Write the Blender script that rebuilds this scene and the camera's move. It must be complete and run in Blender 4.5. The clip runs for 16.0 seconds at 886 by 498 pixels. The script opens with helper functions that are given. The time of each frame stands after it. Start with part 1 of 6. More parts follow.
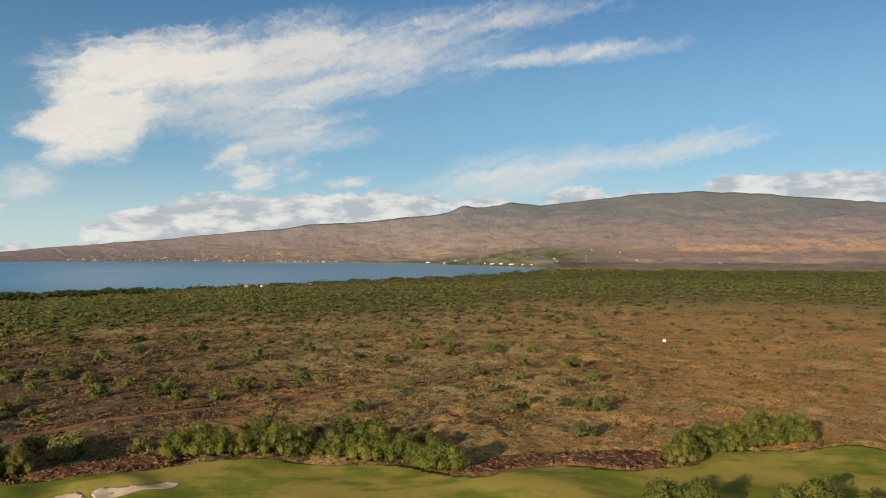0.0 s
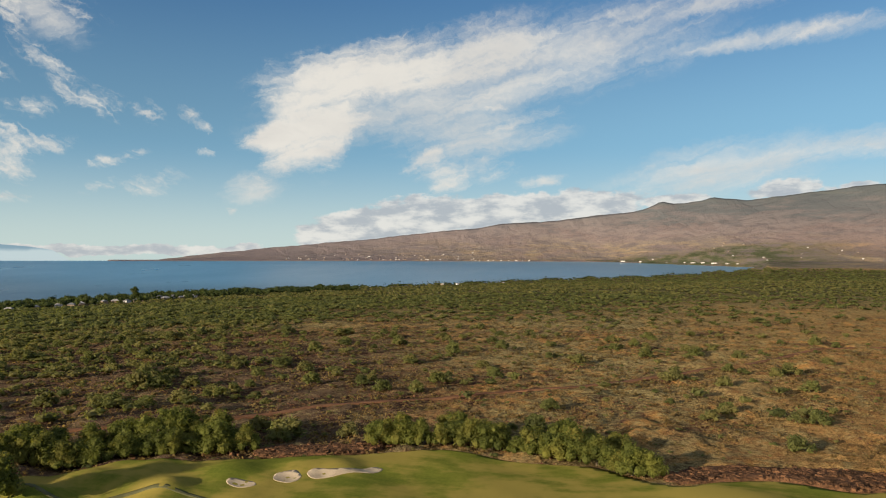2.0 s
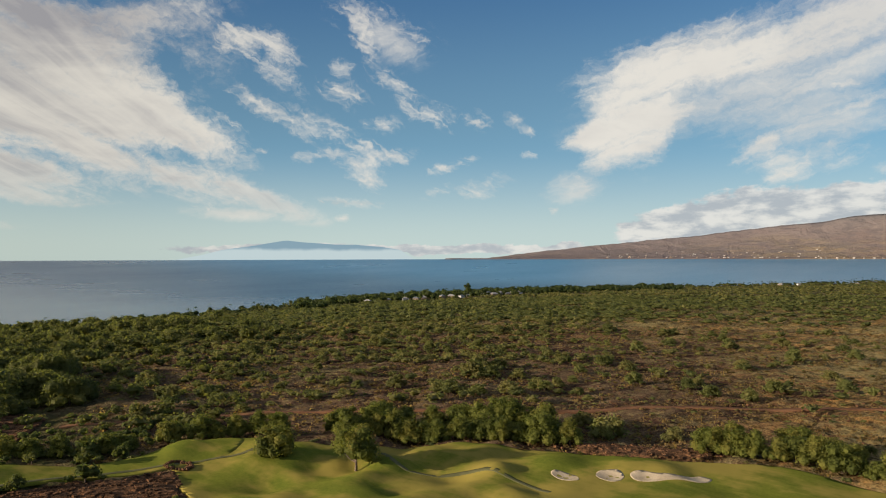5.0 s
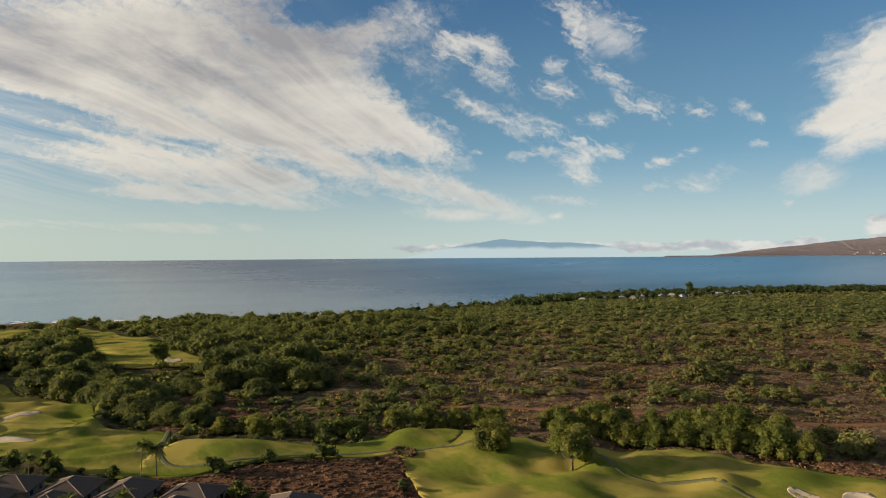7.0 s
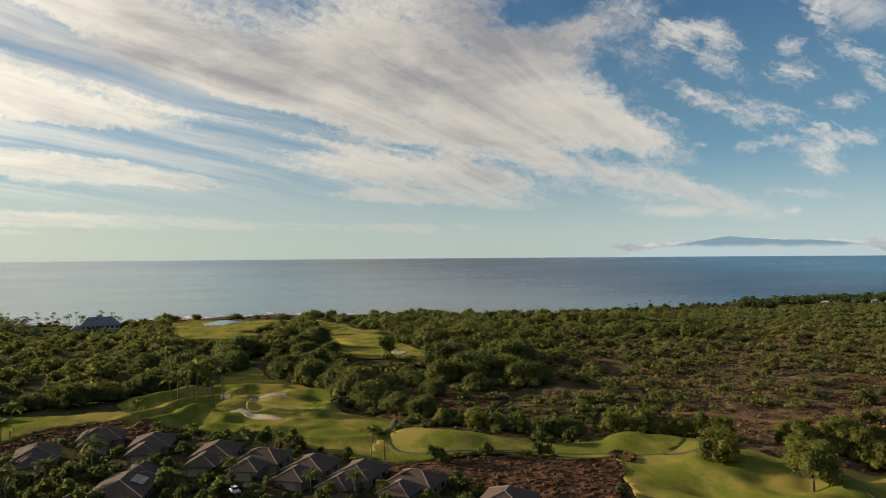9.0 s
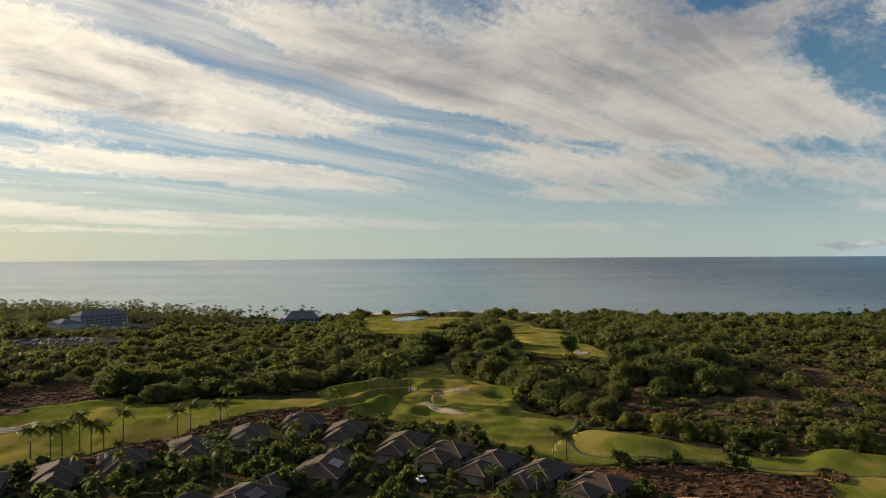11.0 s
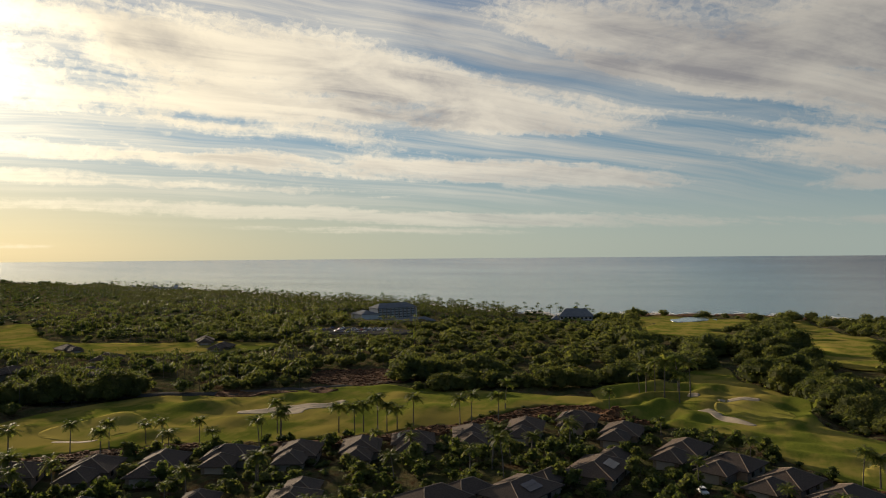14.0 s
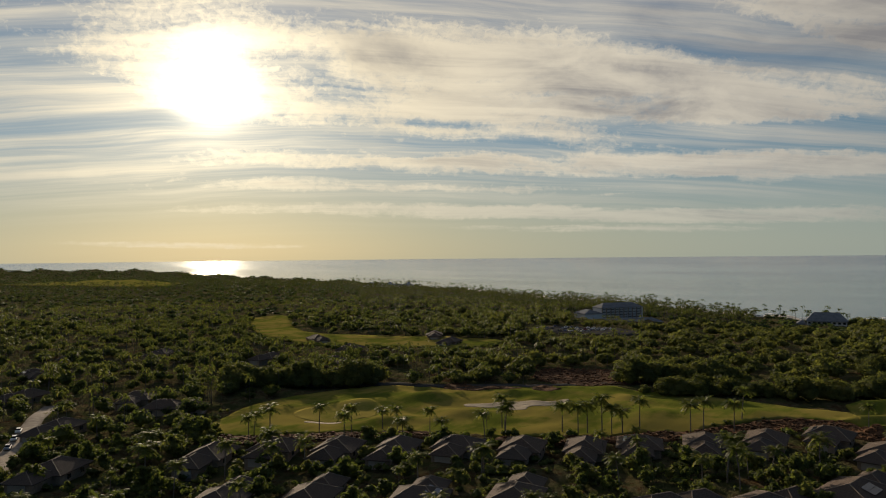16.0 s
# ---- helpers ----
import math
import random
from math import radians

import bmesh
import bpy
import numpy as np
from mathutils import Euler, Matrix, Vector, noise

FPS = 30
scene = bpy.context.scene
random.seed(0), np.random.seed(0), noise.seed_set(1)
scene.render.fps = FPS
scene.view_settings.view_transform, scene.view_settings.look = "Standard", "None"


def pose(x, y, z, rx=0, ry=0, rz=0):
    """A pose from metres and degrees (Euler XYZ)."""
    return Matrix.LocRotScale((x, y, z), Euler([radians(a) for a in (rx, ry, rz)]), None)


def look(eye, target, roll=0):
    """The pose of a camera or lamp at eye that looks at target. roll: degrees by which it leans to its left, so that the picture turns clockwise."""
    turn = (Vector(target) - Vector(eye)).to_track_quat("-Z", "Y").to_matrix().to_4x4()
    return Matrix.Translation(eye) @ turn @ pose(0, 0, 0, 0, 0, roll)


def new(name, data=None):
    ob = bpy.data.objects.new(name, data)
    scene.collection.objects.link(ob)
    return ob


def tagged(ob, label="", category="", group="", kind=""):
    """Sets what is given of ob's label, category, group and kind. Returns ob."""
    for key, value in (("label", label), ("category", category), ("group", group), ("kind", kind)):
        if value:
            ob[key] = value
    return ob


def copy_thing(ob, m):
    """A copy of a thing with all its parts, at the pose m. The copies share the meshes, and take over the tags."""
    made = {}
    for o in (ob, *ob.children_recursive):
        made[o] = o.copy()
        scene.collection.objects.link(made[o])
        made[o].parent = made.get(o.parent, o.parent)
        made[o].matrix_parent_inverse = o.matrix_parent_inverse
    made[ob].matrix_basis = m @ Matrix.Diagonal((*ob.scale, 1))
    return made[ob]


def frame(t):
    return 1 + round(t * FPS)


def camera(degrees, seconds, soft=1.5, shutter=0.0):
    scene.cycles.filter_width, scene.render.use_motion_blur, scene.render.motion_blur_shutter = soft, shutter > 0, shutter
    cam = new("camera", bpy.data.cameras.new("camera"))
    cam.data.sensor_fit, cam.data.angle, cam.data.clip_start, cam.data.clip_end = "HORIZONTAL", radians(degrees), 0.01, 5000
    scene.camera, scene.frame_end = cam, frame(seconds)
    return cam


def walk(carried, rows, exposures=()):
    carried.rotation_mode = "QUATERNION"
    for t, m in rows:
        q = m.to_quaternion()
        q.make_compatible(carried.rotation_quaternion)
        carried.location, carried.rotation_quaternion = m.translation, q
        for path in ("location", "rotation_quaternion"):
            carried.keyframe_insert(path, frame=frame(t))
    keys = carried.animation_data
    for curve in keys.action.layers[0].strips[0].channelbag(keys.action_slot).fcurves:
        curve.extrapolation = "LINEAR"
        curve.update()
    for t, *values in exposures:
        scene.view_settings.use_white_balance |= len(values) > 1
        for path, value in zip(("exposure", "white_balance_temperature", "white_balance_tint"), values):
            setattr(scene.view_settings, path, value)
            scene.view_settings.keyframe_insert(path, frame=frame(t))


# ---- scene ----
# A drone hovers and turns to its left over a golf course on a lava coast.
EYE = 87.75  # metres over the sea; about 61 over the course below
cam = camera(63.06, 16.0, soft=1.1)
TURNS = [  # seconds, turn to the left, upward tilt, lean
    (0.0, 0.00, 0.85, -0.13),
    (0.5, 3.84, 0.83, -0.08),
    (1.0, 7.63, 0.80, -0.04),
    (1.5, 11.42, 0.76, -0.06),
    (2.0, 15.19, 0.73, -0.09),
    (2.5, 19.11, 0.72, -0.02),
    (3.0, 23.38, 0.67, 0.06),
    (3.5, 27.69, 0.65, 0.06),
    (4.0, 31.85, 0.64, 0.07),
    (6.5, 52.93, 0.52, 0.35),
    (7, 57.12, 0.51, 0.41),
    (7.5, 61.33, 0.51, 0.40),
    (8, 65.59, 0.50, 0.41),
    (8.5, 69.87, 0.50, 0.41),
    (9, 74.09, 0.52, 0.44),
    (11.5, 92.01, 0.53, 0.37),
    (12.0, 95.76, 0.54, 0.40),
    (12.5, 99.30, 0.54, 0.43),
    (13.0, 102.74, 0.53, 0.44),
    (13.5, 106.26, 0.52, 0.41),
    (14.0, 109.89, 0.52, 0.46),
    (14.5, 113.97, 0.54, 0.49),
    (15.0, 118.29, 0.55, 0.49),
    (15.5, 122.83, 0.56, 0.55),
    (16.0, 127.42, 0.56, 0.55),
]
walk(cam, [(t, pose(0, 0, EYE, 90 + tilt, lean, turn)) for t, turn, tilt, lean in TURNS],
     exposures=[(0.0, 0.97), (4.0, 0.93), (8.0, 0.91), (9.5, 0.75), (12.0, 0.62), (14.0, 0.34), (15.0, 0.18), (16.0, 0.0)])

# ---- the lie of the land, as heights over the sea ----
COAST = [(-180, 9000), (-9.3, 9000), (-8.7, 3843), (-4, 3377), (0, 3076), (6, 2873), (14, 2449), (22, 2125), (32, 1904), (38, 1723), (48.6, 1483), (53, 1296), (60, 1148), (66, 1060), (74, 1040), (82, 1053), (86, 1102), (94, 1072), (98, 1047), (102, 1067), (107, 1148), (112, 1296), (120, 1494), (129.4, 2106), (134, 2430), (134.5, 2648), (137, 2718), (143, 3083), (150, 3680), (160, 3857), (176, 3998), (178, 9000)]
FAR_SHORE = [(-40, 3786), (-8.7, 3857), (-3.4, 4034), (1.1, 4196), (3.8, 4260), (24, 4274), (37, 4281)]
RIDGE = [(-90, 0.1), (-60, 2.0), (-45, 3.0), (-31.3, 3.66), (-27.2, 4.12), (-23.2, 4.58), (-19.7, 4.85), (-16, 4.77), (-13, 4.52), (-7.8, 4.01),
         (-5.4, 4.22), (-3.4, 3.85), (-1.6, 4.07), (0.2, 3.45), (2.9, 3.3), (6.4, 2.88), (10.8, 2.61), (12.1, 2.38), (17.6, 1.84), (20.8, 1.46),
         (26, 0.99), (31.5, 0.43), (36.7, -0.18), (38, -0.6), (60, -1)]
MOUNDS = [(-120, 165, 6, 2.5), (-144, 168, 7, 2.8), (-150, 150, 8, 2.6), (-104, 160, 6, -1.0), (-282, -120, 7, 2.7), (-262, -168, 7, 0.8), (-240, -190, 8, 2.7), (-215, -205, 8, 2.2), (-250, -125, 8, 1.8), (-225, -165, 9, 1.8), (-200, -180, 7, 1.8), (-282, -70, 8, 2.4), (-132, 173, 8, 2.4), (-113, 181, 9, 2.5),
          (-94, 190, 7, 1.4), (-178, 135, 11, 2.2), (-205, 122, 12, 3.3), (-278, -155, 12, 2.8), (-265, -178, 11, 0.5), (-256, -101, 15, 1.8), (-159, 119, 15, -2.4), (-227, 65, 12, 2.2), (-84, 194, 7, 1.2), (-290, -81, 16, 2.2), (-302, -135, 11, 2.7), (27, 189, 24, 1.8), (-234, 57, 9, 2.0), (-222, 66, 7, 1.6)]
# long grassy ridges round the green: crest line, half width, height
RIDGES = [([(-320, -40), (-330, -30), (-339, -21)], 5.5, 3.2), ([(-290, -39), (-302, -27), (-316, -18), (-323, -8), (-327, 2)], 4.2, 2.3),
          ([(-276, -31), (-287, -24), (-297, -16), (-291, -9), (-280, -6)], 4.6, 2.6), ([(-340, -8), (-338, 8), (-332, 19)], 4.5, 2.6),
          ([(-323, 23), (-320, 34), (-311, 41)], 4.5, 2.4), ([(-318, 5), (-318, 18), (-312, 27)], 2.6, 1.0), ([(-286, 22), (-279, 30)], 3.0, 1.3),
          ([(-287, 35), (-300, 40)], 4.0, 1.8), ([(-268, -9), (-263, 4)], 3.6, 1.7), ([(-243, 17), (-239, 28), (-236, 40)], 3.6, 1.2),
          ([(-252, 27), (-247, 39)], 3.2, 1.1), ([(-261, 12), (-257, 23)], 3.0, 1.0), ([(-271, 22), (-266, 32)], 3.0, 0.9), ([(-306, -28), (-309, -20)], 3.5, 1.5),
          ([(-352, 4), (-348, 18)], 4.5, 2.0), ([(-366, -4), (-362, 10)], 5.0, 2.2)]
DIPS = [(-271, -190, 8, 1.8), (-283, -160, 5, 1.2), (-103, 173, 3.5, 0.7), (-93, 181, 3.5, 0.7), (-85, 186, 4, 0.7), (-74, 194, 4, 0.6), (-297, 0, 4, 0.8), (-279, 10, 4, 0.7), (-320, -5, 4, 0.6), (-240, -152, 6, 0.7), (-259, -140, 6, 0.7), (-185, -198, 6, 0.8)]


def table(rows, v):
    return np.interp(v, [a for a, b in rows], [b for a, b in rows])


def smooth(a):
    a = np.clip(a, 0, 1)
    return a * a * (3 - 2 * a)


def sea_level(r):
    """Flat to 2.5 km, then bent up so that the sheet's end lies on the true horizon."""
    dip = np.interp(r, [2500, 4300], [math.degrees(math.atan(EYE / 2500)), 0.22])
    return np.where(r < 2500, 0, EYE - r * np.tan(np.radians(dip)))


def waves(x, y, size, seed):
    """Smooth unevenness between about -1 and 1."""
    k, s = 2 * math.pi / size, seed * 1.7
    return (np.sin(k * (x * 0.9 + y * 0.35) + s + 1.3 * np.sin(k * 0.6 * y + s)) + np.sin(k * 1.7 * (y * 0.8 - x * 0.45) + 2 * s + np.sin(k * x * 0.9))
            + 0.5 * np.sin(k * 2.9 * (x * 0.6 + y * 0.7) + 3 * s)) / 2.5


def coast_reach(az):
    return table(COAST, az) * (1 + 0.02 * np.sin(az * 2.1) + 0.012 * np.sin(az * 5.3 + 1))


def value_noise(x, y, size, seed):
    """Uneven noise between -1 and 1, for single stones and hummocks."""
    x, y = np.asarray(x) / size, np.asarray(y) / size
    i, j = np.floor(x).astype(np.int64), np.floor(y).astype(np.int64)
    u, v = smooth(x - i), smooth(y - j)

    def corner(a, b):
        h = (a * 374761393 + b * 668265263 + seed * 144269) & 0xFFFFFFFF
        h = ((h ^ (h >> 13)) * 1274126177) & 0xFFFFFFFF
        return ((h ^ (h >> 16)) & 0xFFFF) / 32767.5 - 1

    low = corner(i, j) * (1 - u) + corner(i + 1, j) * u
    return low * (1 - v) + (corner(i, j + 1) * (1 - u) + corner(i + 1, j + 1) * u) * v


def land(x, y):
    x, y = np.asarray(x, float), np.asarray(y, float)
    r = np.hypot(x, y) + 1e-6
    az = np.degrees(np.arctan2(-x, y))
    coast = coast_reach(az)
    inland = coast - r
    z = np.where(inland > 0, 1.6 + 25.4 * smooth(inland / (0.62 * np.minimum(coast, 3200))), np.maximum(-6, inland * 0.08))
    far = r - table(FAR_SHORE, az)
    shore = (az > -12) & (az < 40) & (far > 0)
    z = np.where(shore, np.maximum(z, np.minimum(far * 0.2, 6 + 19 * smooth((4 - az) / 10))), z)
    z = z + sea_level(r) + np.where(inland > 30, 0.9 * waves(x, y, 95, 1) + 0.2 * waves(x, y, 31, 5) * smooth((520 - r) / 200) + 1.7 * waves(x, y, 340, 2) * smooth((r - 400) / 600), 0)
    for mx, my, size, high in MOUNDS + [(a, b, c, -d) for a, b, c, d in DIPS]:
        z = z + high * (0.5 if mx < -270 or (mx < -215 and my > 20) else 1.0) * np.exp(-((x - mx) ** 2 + (y - my) ** 2) / (size * size))
    for crest, wide, high in RIDGES:
        near = np.full(x.shape, 1e9)
        for (ax, ay), (bx, by) in zip(crest, crest[1:]):
            along = np.clip(((x - ax) * (bx - ax) + (y - ay) * (by - ay)) / ((bx - ax) ** 2 + (by - ay) ** 2), 0, 1)
            near = np.minimum(near, (x - ax - along * (bx - ax)) ** 2 + (y - ay - along * (by - ay)) ** 2)
        z = z + high * np.exp(-near / wide ** 2)
    dune = 0.75 * np.exp(-((x + 300) ** 2 / 62 ** 2 + (y - 2) ** 2 / 42 ** 2) ** 2) + 0.6 * np.exp(-((x + 250) ** 2 + (y + 150) ** 2) / 90 ** 2) + 1.1 * np.exp(-((x + 150) ** 2 + (y - 140) ** 2) / 60 ** 2)
    z = z + dune * (1.6 * np.abs(value_noise(x, y, 15, 41)) + 1.25 * value_noise(x, y, 9, 42))
    foot = np.clip(table(FAR_SHORE, np.clip(az, -40, 37)) + 60, 3950, 4330)
    up = np.clip((r - foot) / (4740 - foot), 0, 1.12)
    crest = table(RIDGE, az) + 0.09 * np.exp(-((az + 1.6) / 0.35) ** 2) + 0.05 * np.maximum(0, value_noise(az, az * 0, 0.9, 8)) + 0.04 * value_noise(az, az * 0, 0.5, 9)
    top = EYE + 4740 * np.tan(np.radians(crest))
    gullies = 1 + 0.05 * value_noise(az + 6 * up, up * 3, 2.2, 21) + 0.03 * value_noise(az + 5 * up, up * 2, 0.9, 22)
    broad = EYE + 4740 * np.tan(np.radians(sum(table(RIDGE, az + d) for d in (-3.6, -2.2, -1, 0, 1, 2.2, 3.6)) / 7))
    top = np.maximum(broad + (top - broad) * smooth((up - 0.72) / 0.28), 72)
    rise = np.maximum(top - 72, 0) * np.where(up <= 1, (0.45 * up + 0.55 * up ** 2) * (1 + (gullies - 1) * 4 * up * (1 - up)), 1 - 40 * (up - 1) ** 2)
    return z + np.where((az > -95) & (az < 38), rise, 0)

# ---- sky, clouds and sun ----
SUN_TURN, SUN_HIGH = 145.1, 12.9  # degrees to the left of the first view, and over the horizon
SUN = Vector((-math.sin(radians(SUN_TURN)) * math.cos(radians(SUN_HIGH)), math.cos(radians(SUN_TURN)) * math.cos(radians(SUN_HIGH)), math.sin(radians(SUN_HIGH))))


class Nodes:
    """Short words for the nodes of one tree."""

    def __init__(self, tree):
        self.tree = tree
        tree.nodes.clear()

    def add(self, kind, values=None, **settings):
        n = self.tree.nodes.new(kind)
        for k, v in settings.items():
            setattr(n, k, v)
        for k, v in (values or {}).items():
            self.set(n.inputs[k], v)
        return n

    def set(self, socket, v):
        if isinstance(v, bpy.types.NodeSocket):
            self.tree.links.new(v, socket)
        elif v is not None:
            if socket.type == "RGBA" and len(v) == 3:
                v = (*v, 1)
            socket.default_value = v

    def math(self, op, a, b=None, c=None, clamp=False):
        n = self.add("ShaderNodeMath", operation=op, use_clamp=clamp)
        for s, v in zip(n.inputs, (a, b, c)):
            self.set(s, v)
        return n.outputs[0]

    def vec(self, op, a, b=None):
        n = self.add("ShaderNodeVectorMath", operation=op)
        self.set(n.inputs[0], a)
        if b is not None:
            self.set(n.inputs[1], b)
        return n.outputs["Value"] if op in ("DOT_PRODUCT", "LENGTH") else n.outputs[0]

    def ramp(self, v, low, high, to_low=0.0, to_high=1.0):
        return self.add("ShaderNodeMapRange", {"Value": v, "From Min": low, "From Max": high, "To Min": to_low, "To Max": to_high},
                        interpolation_type="SMOOTHSTEP").outputs[0]

    def mix(self, f, a, b, blend="MIX"):
        n = self.add("ShaderNodeMix", data_type="RGBA", blend_type=blend)
        for i, v in ((0, f), (6, a), (7, b)):
            self.set(n.inputs[i], v)
        return n.outputs[2]

    def noise(self, vector, scale, detail=4.0, rough=0.55, distort=0.0):
        return self.add("ShaderNodeTexNoise", {"Vector": vector, "Scale": scale, "Detail": detail, "Roughness": rough, "Distortion": distort})

    def join(self, x, y, z=0.0):
        return self.add("ShaderNodeCombineXYZ", {"X": x, "Y": y, "Z": z}).outputs[0]

    def blob(self, plane, row):
        """A soft ellipse: 1 in its middle, 0 at its rim."""
        a, e, long, wide, tilt = row
        m = self.add("ShaderNodeMapping", {"Vector": plane, "Location": (a, e, 0), "Rotation": (0, 0, radians(tilt)), "Scale": (long, wide, 1)}, vector_type="TEXTURE")
        return self.add("ShaderNodeTexGradient", {"Vector": m.outputs[0]}, gradient_type="SPHERICAL").outputs["Fac"]

    def blobs(self, plane, rows):
        total = None
        for row in rows:
            b = self.blob(plane, row)
            total = b if total is None else self.math("ADD", total, b)
        return total


# clouds: degrees to the left, degrees up, half length, half width, tilt
HIGH_CLOUD = [(28.2, 10.1, 5.3, 2.23, 86), (25.2, 11, 5.7, 2.75, 82), (22.7, 14.3, 9.7, 2.93, -11), (23.8, 11.4, 7.5, 3.17, -19), (24.8, 9, 5.9, 2.39, -36), (28.7, 9.3, 2.7, 1.08, -12), (13.3, 16, 12.8, 3.24, -9), (-3.9, 18.3, 13.9, 1.7, -5), (12.7, 14.6, 8.9, 2.47, -15), (11.5, 11.6, 4.8, 0.68, -10), (10.5, 10.3, 5.8, 1.03, -13), (16.4, 8.3, 3.5, 1.1, -28), (13.4, 7, 5.3, 1.94, -4), (14.8, 5.9, 2.3, 1.38, -8), (7.4, 6.1, 2.3, 0.66, -8)]
THIN_CLOUD = [(6, 15.6, 17, 4.2, -9), (24.5, 11.4, 8, 4.2, -20), (-6, 6.7, 10.8, 2.73, -8), (-18.6, 8.5, 8.4, 1.5, -8), (-11.5, 15.7, 9.6, 0.98, -2), (29.9, 5.3, 3.3, 1.62, -13), (13.7, 12.9, 10.6, 3.12, -17), (12.4, 9.5, 8.9, 2.47, -6), (44.4, 16.7, 4.5, 2.02, 29), (56.2, 3.3, 5.7, 0.78, 2), (79.8, 4.8, 4.2, 0.7, 0)]
WISPS = [(56.9, 16.1, 2.9, 1.68, 27), (54.8, 16.5, 3.7, 1.07, 3), (53.3, 13.9, 3.6, 1.52, 45), (52.9, 15.7, 2.3, 1.07, 27), (54.8, 11.8, 3.1, 0.99, 29), (50.5, 10.1, 4.6, 1.52, 17), (48.4, 14.7, 1.2, 0.84, 8), (48.1, 12.7, 3.0, 1.45, 23), (45.0, 10.3, 2.0, 1.14, 2), (43.6, 13.2, 2.2, 1.37, 43), (41.1, 11.2, 3.6, 1.37, 15), (37.4, 10.6, 1.5, 0.91, 26), (34.6, 10.6, 1.2, 0.69, 32), (33.4, 9.8, 1.2, 0.46, 10), (50.2, 7.9, 2.6, 0.69, -9), (47.1, 7.0, 3.0, 1.83, 22), (44.6, 7.7, 3.2, 0.91, -13), (46.2, 8.4, 1.9, 0.76, 14)]
CURLS = [(46.2, 5.9, 1.6, 0.99, 33), (39.8, 7.1, 3.4, 0.61, -17), (40.9, 5.1, 2.0, 0.69, -16), (37.1, 5.5, 2.8, 1.3, -13), (47.2, 4.2, 3.8, 0.53, 2), (48.1, 3.0, 1.1, 0.46, 2), (54.2, 8.1, 0.9, 0.38, 0), (33.3, 7.9, 0.8, 0.46, -1), (31.6, 3.5, 0.8, 0.38, 0), (57.6, 9.2, 3.9, 2.29, 33), (57.7, 5.9, 3.2, 1.98, 21), (54.4, 4.5, 4.5, 1.37, 15), (58.1, 3.5, 1.9, 0.69, 11), (29.7, 5.5, 2.8, 1.52, -6), (44.8, 17.5, 6.0, 1.98, 16), (46.3, 16.2, 4.1, 1.37, 68)]
SHEET = [(74.9, 16.1, 13.65, 6.67, -4), (74.9, 11.6, 13.33, 6.2, 5), (65.2, 14.4, 10.71, 3.81, -1), (70.2, 9.0, 13.44, 2.66, 9), (61.2, 9.1, 9.03, 2.1, 17), (61.1, 11.0, 6.72, 2.86, 30), (59.0, 5.3, 11.76, 1.62, 14), (76.7, 7.1, 8.72, 1.71, 5), (70.1, 5.9, 9.55, 2.1, 10), (56.0, 5.0, 7.77, 1.34, 19), (78.1, 4.6, 6.51, 0.86, 1), (63.1, 17.3, 8.29, 1.9, -8), (76.9, 2.3, 7.88, 0.66, 1)]
SHEET_MIDDLE = [(120.8, 14.9, 16.5, 6.86, 0), (116.9, 10.9, 19.9, 4.19, 6), (107.0, 11.9, 18.2, 3.05, 9), (120.9, 7.2, 13.4, 1.68, 2), (104.6, 6.2, 20.1, 1.37, 1), (121.3, 5.1, 12.5, 1.07, 1), (85.3, 14.8, 27.4, 8.39, 11), (82.0, 11.2, 20.0, 3.05, 12), (78.2, 6.3, 14.6, 2.29, 7), (75.3, 4.5, 9.9, 0.69, 5), (123.4, 3.4, 9.7, 0.69, -2), (100.0, 2.6, 23.9, 0.61, 1), (103.7, 5.1, 2.8, 0.53, 1), (114.4, 2.0, 14.4, 0.38, 1)]
SHEET_WEST = [(142.6, 16.0, 18.7, 6.86, -5), (146.9, 12.9, 11.1, 3.05, 2), (118.0, 13.1, 24.4, 4.57, 6), (99.9, 16.5, 14.1, 4.57, 15), (130.5, 10.5, 17.4, 1.91, 1), (102.2, 10.4, 14.7, 1.52, 5), (136.5, 7.4, 19.0, 1.52, 0), (111.1, 6.8, 25.6, 1.22, 1), (139.9, 5.6, 17.4, 1.07, 0), (100.1, 5.9, 11.7, 1.07, 4), (134.3, 3.7, 21.3, 0.84, 0), (111.8, 3.0, 18.8, 0.69, 2), (104.1, 5.2, 2.6, 0.46, 0), (146.5, 1.0, 9.9, 0.3, 1), (104.4, 3.0, 16.8, 0.53, 0)]
# continues the sheet out of view; the -125 blob is added to fill shadows
SHEET_BEHIND = [(-125, 42, 84, 32, 0), (180, 34, 60, 24, 0), (110, 44, 60, 24, 0), (75, 25, 30, 7, 4), (168.4, 12.1, 12, 5.2, -22)]
GAPS = [(86.2, 10.4, 11.0, 0.84, 14), (92.7, 8.9, 6.3, 1.3, 1), (76.8, 8.1, 2.7, 0.91, 9), (69.3, 7.3, 3.9, 0.76, 11), (60.8, 7.6, 6.3, 1.14, 10), (85.8, 5.7, 5.0, 0.99, 6), (61.5, 5.1, 2.4, 0.61, 13), (66.1, 18.4, 5.0, 1.68, -10), (85.4, 3.7, 15.2, 1.07, 2), (71.7, 16.2, 3.0, 0.53, 21), (60.1, 12.7, 3.4, 1.14, 59)]
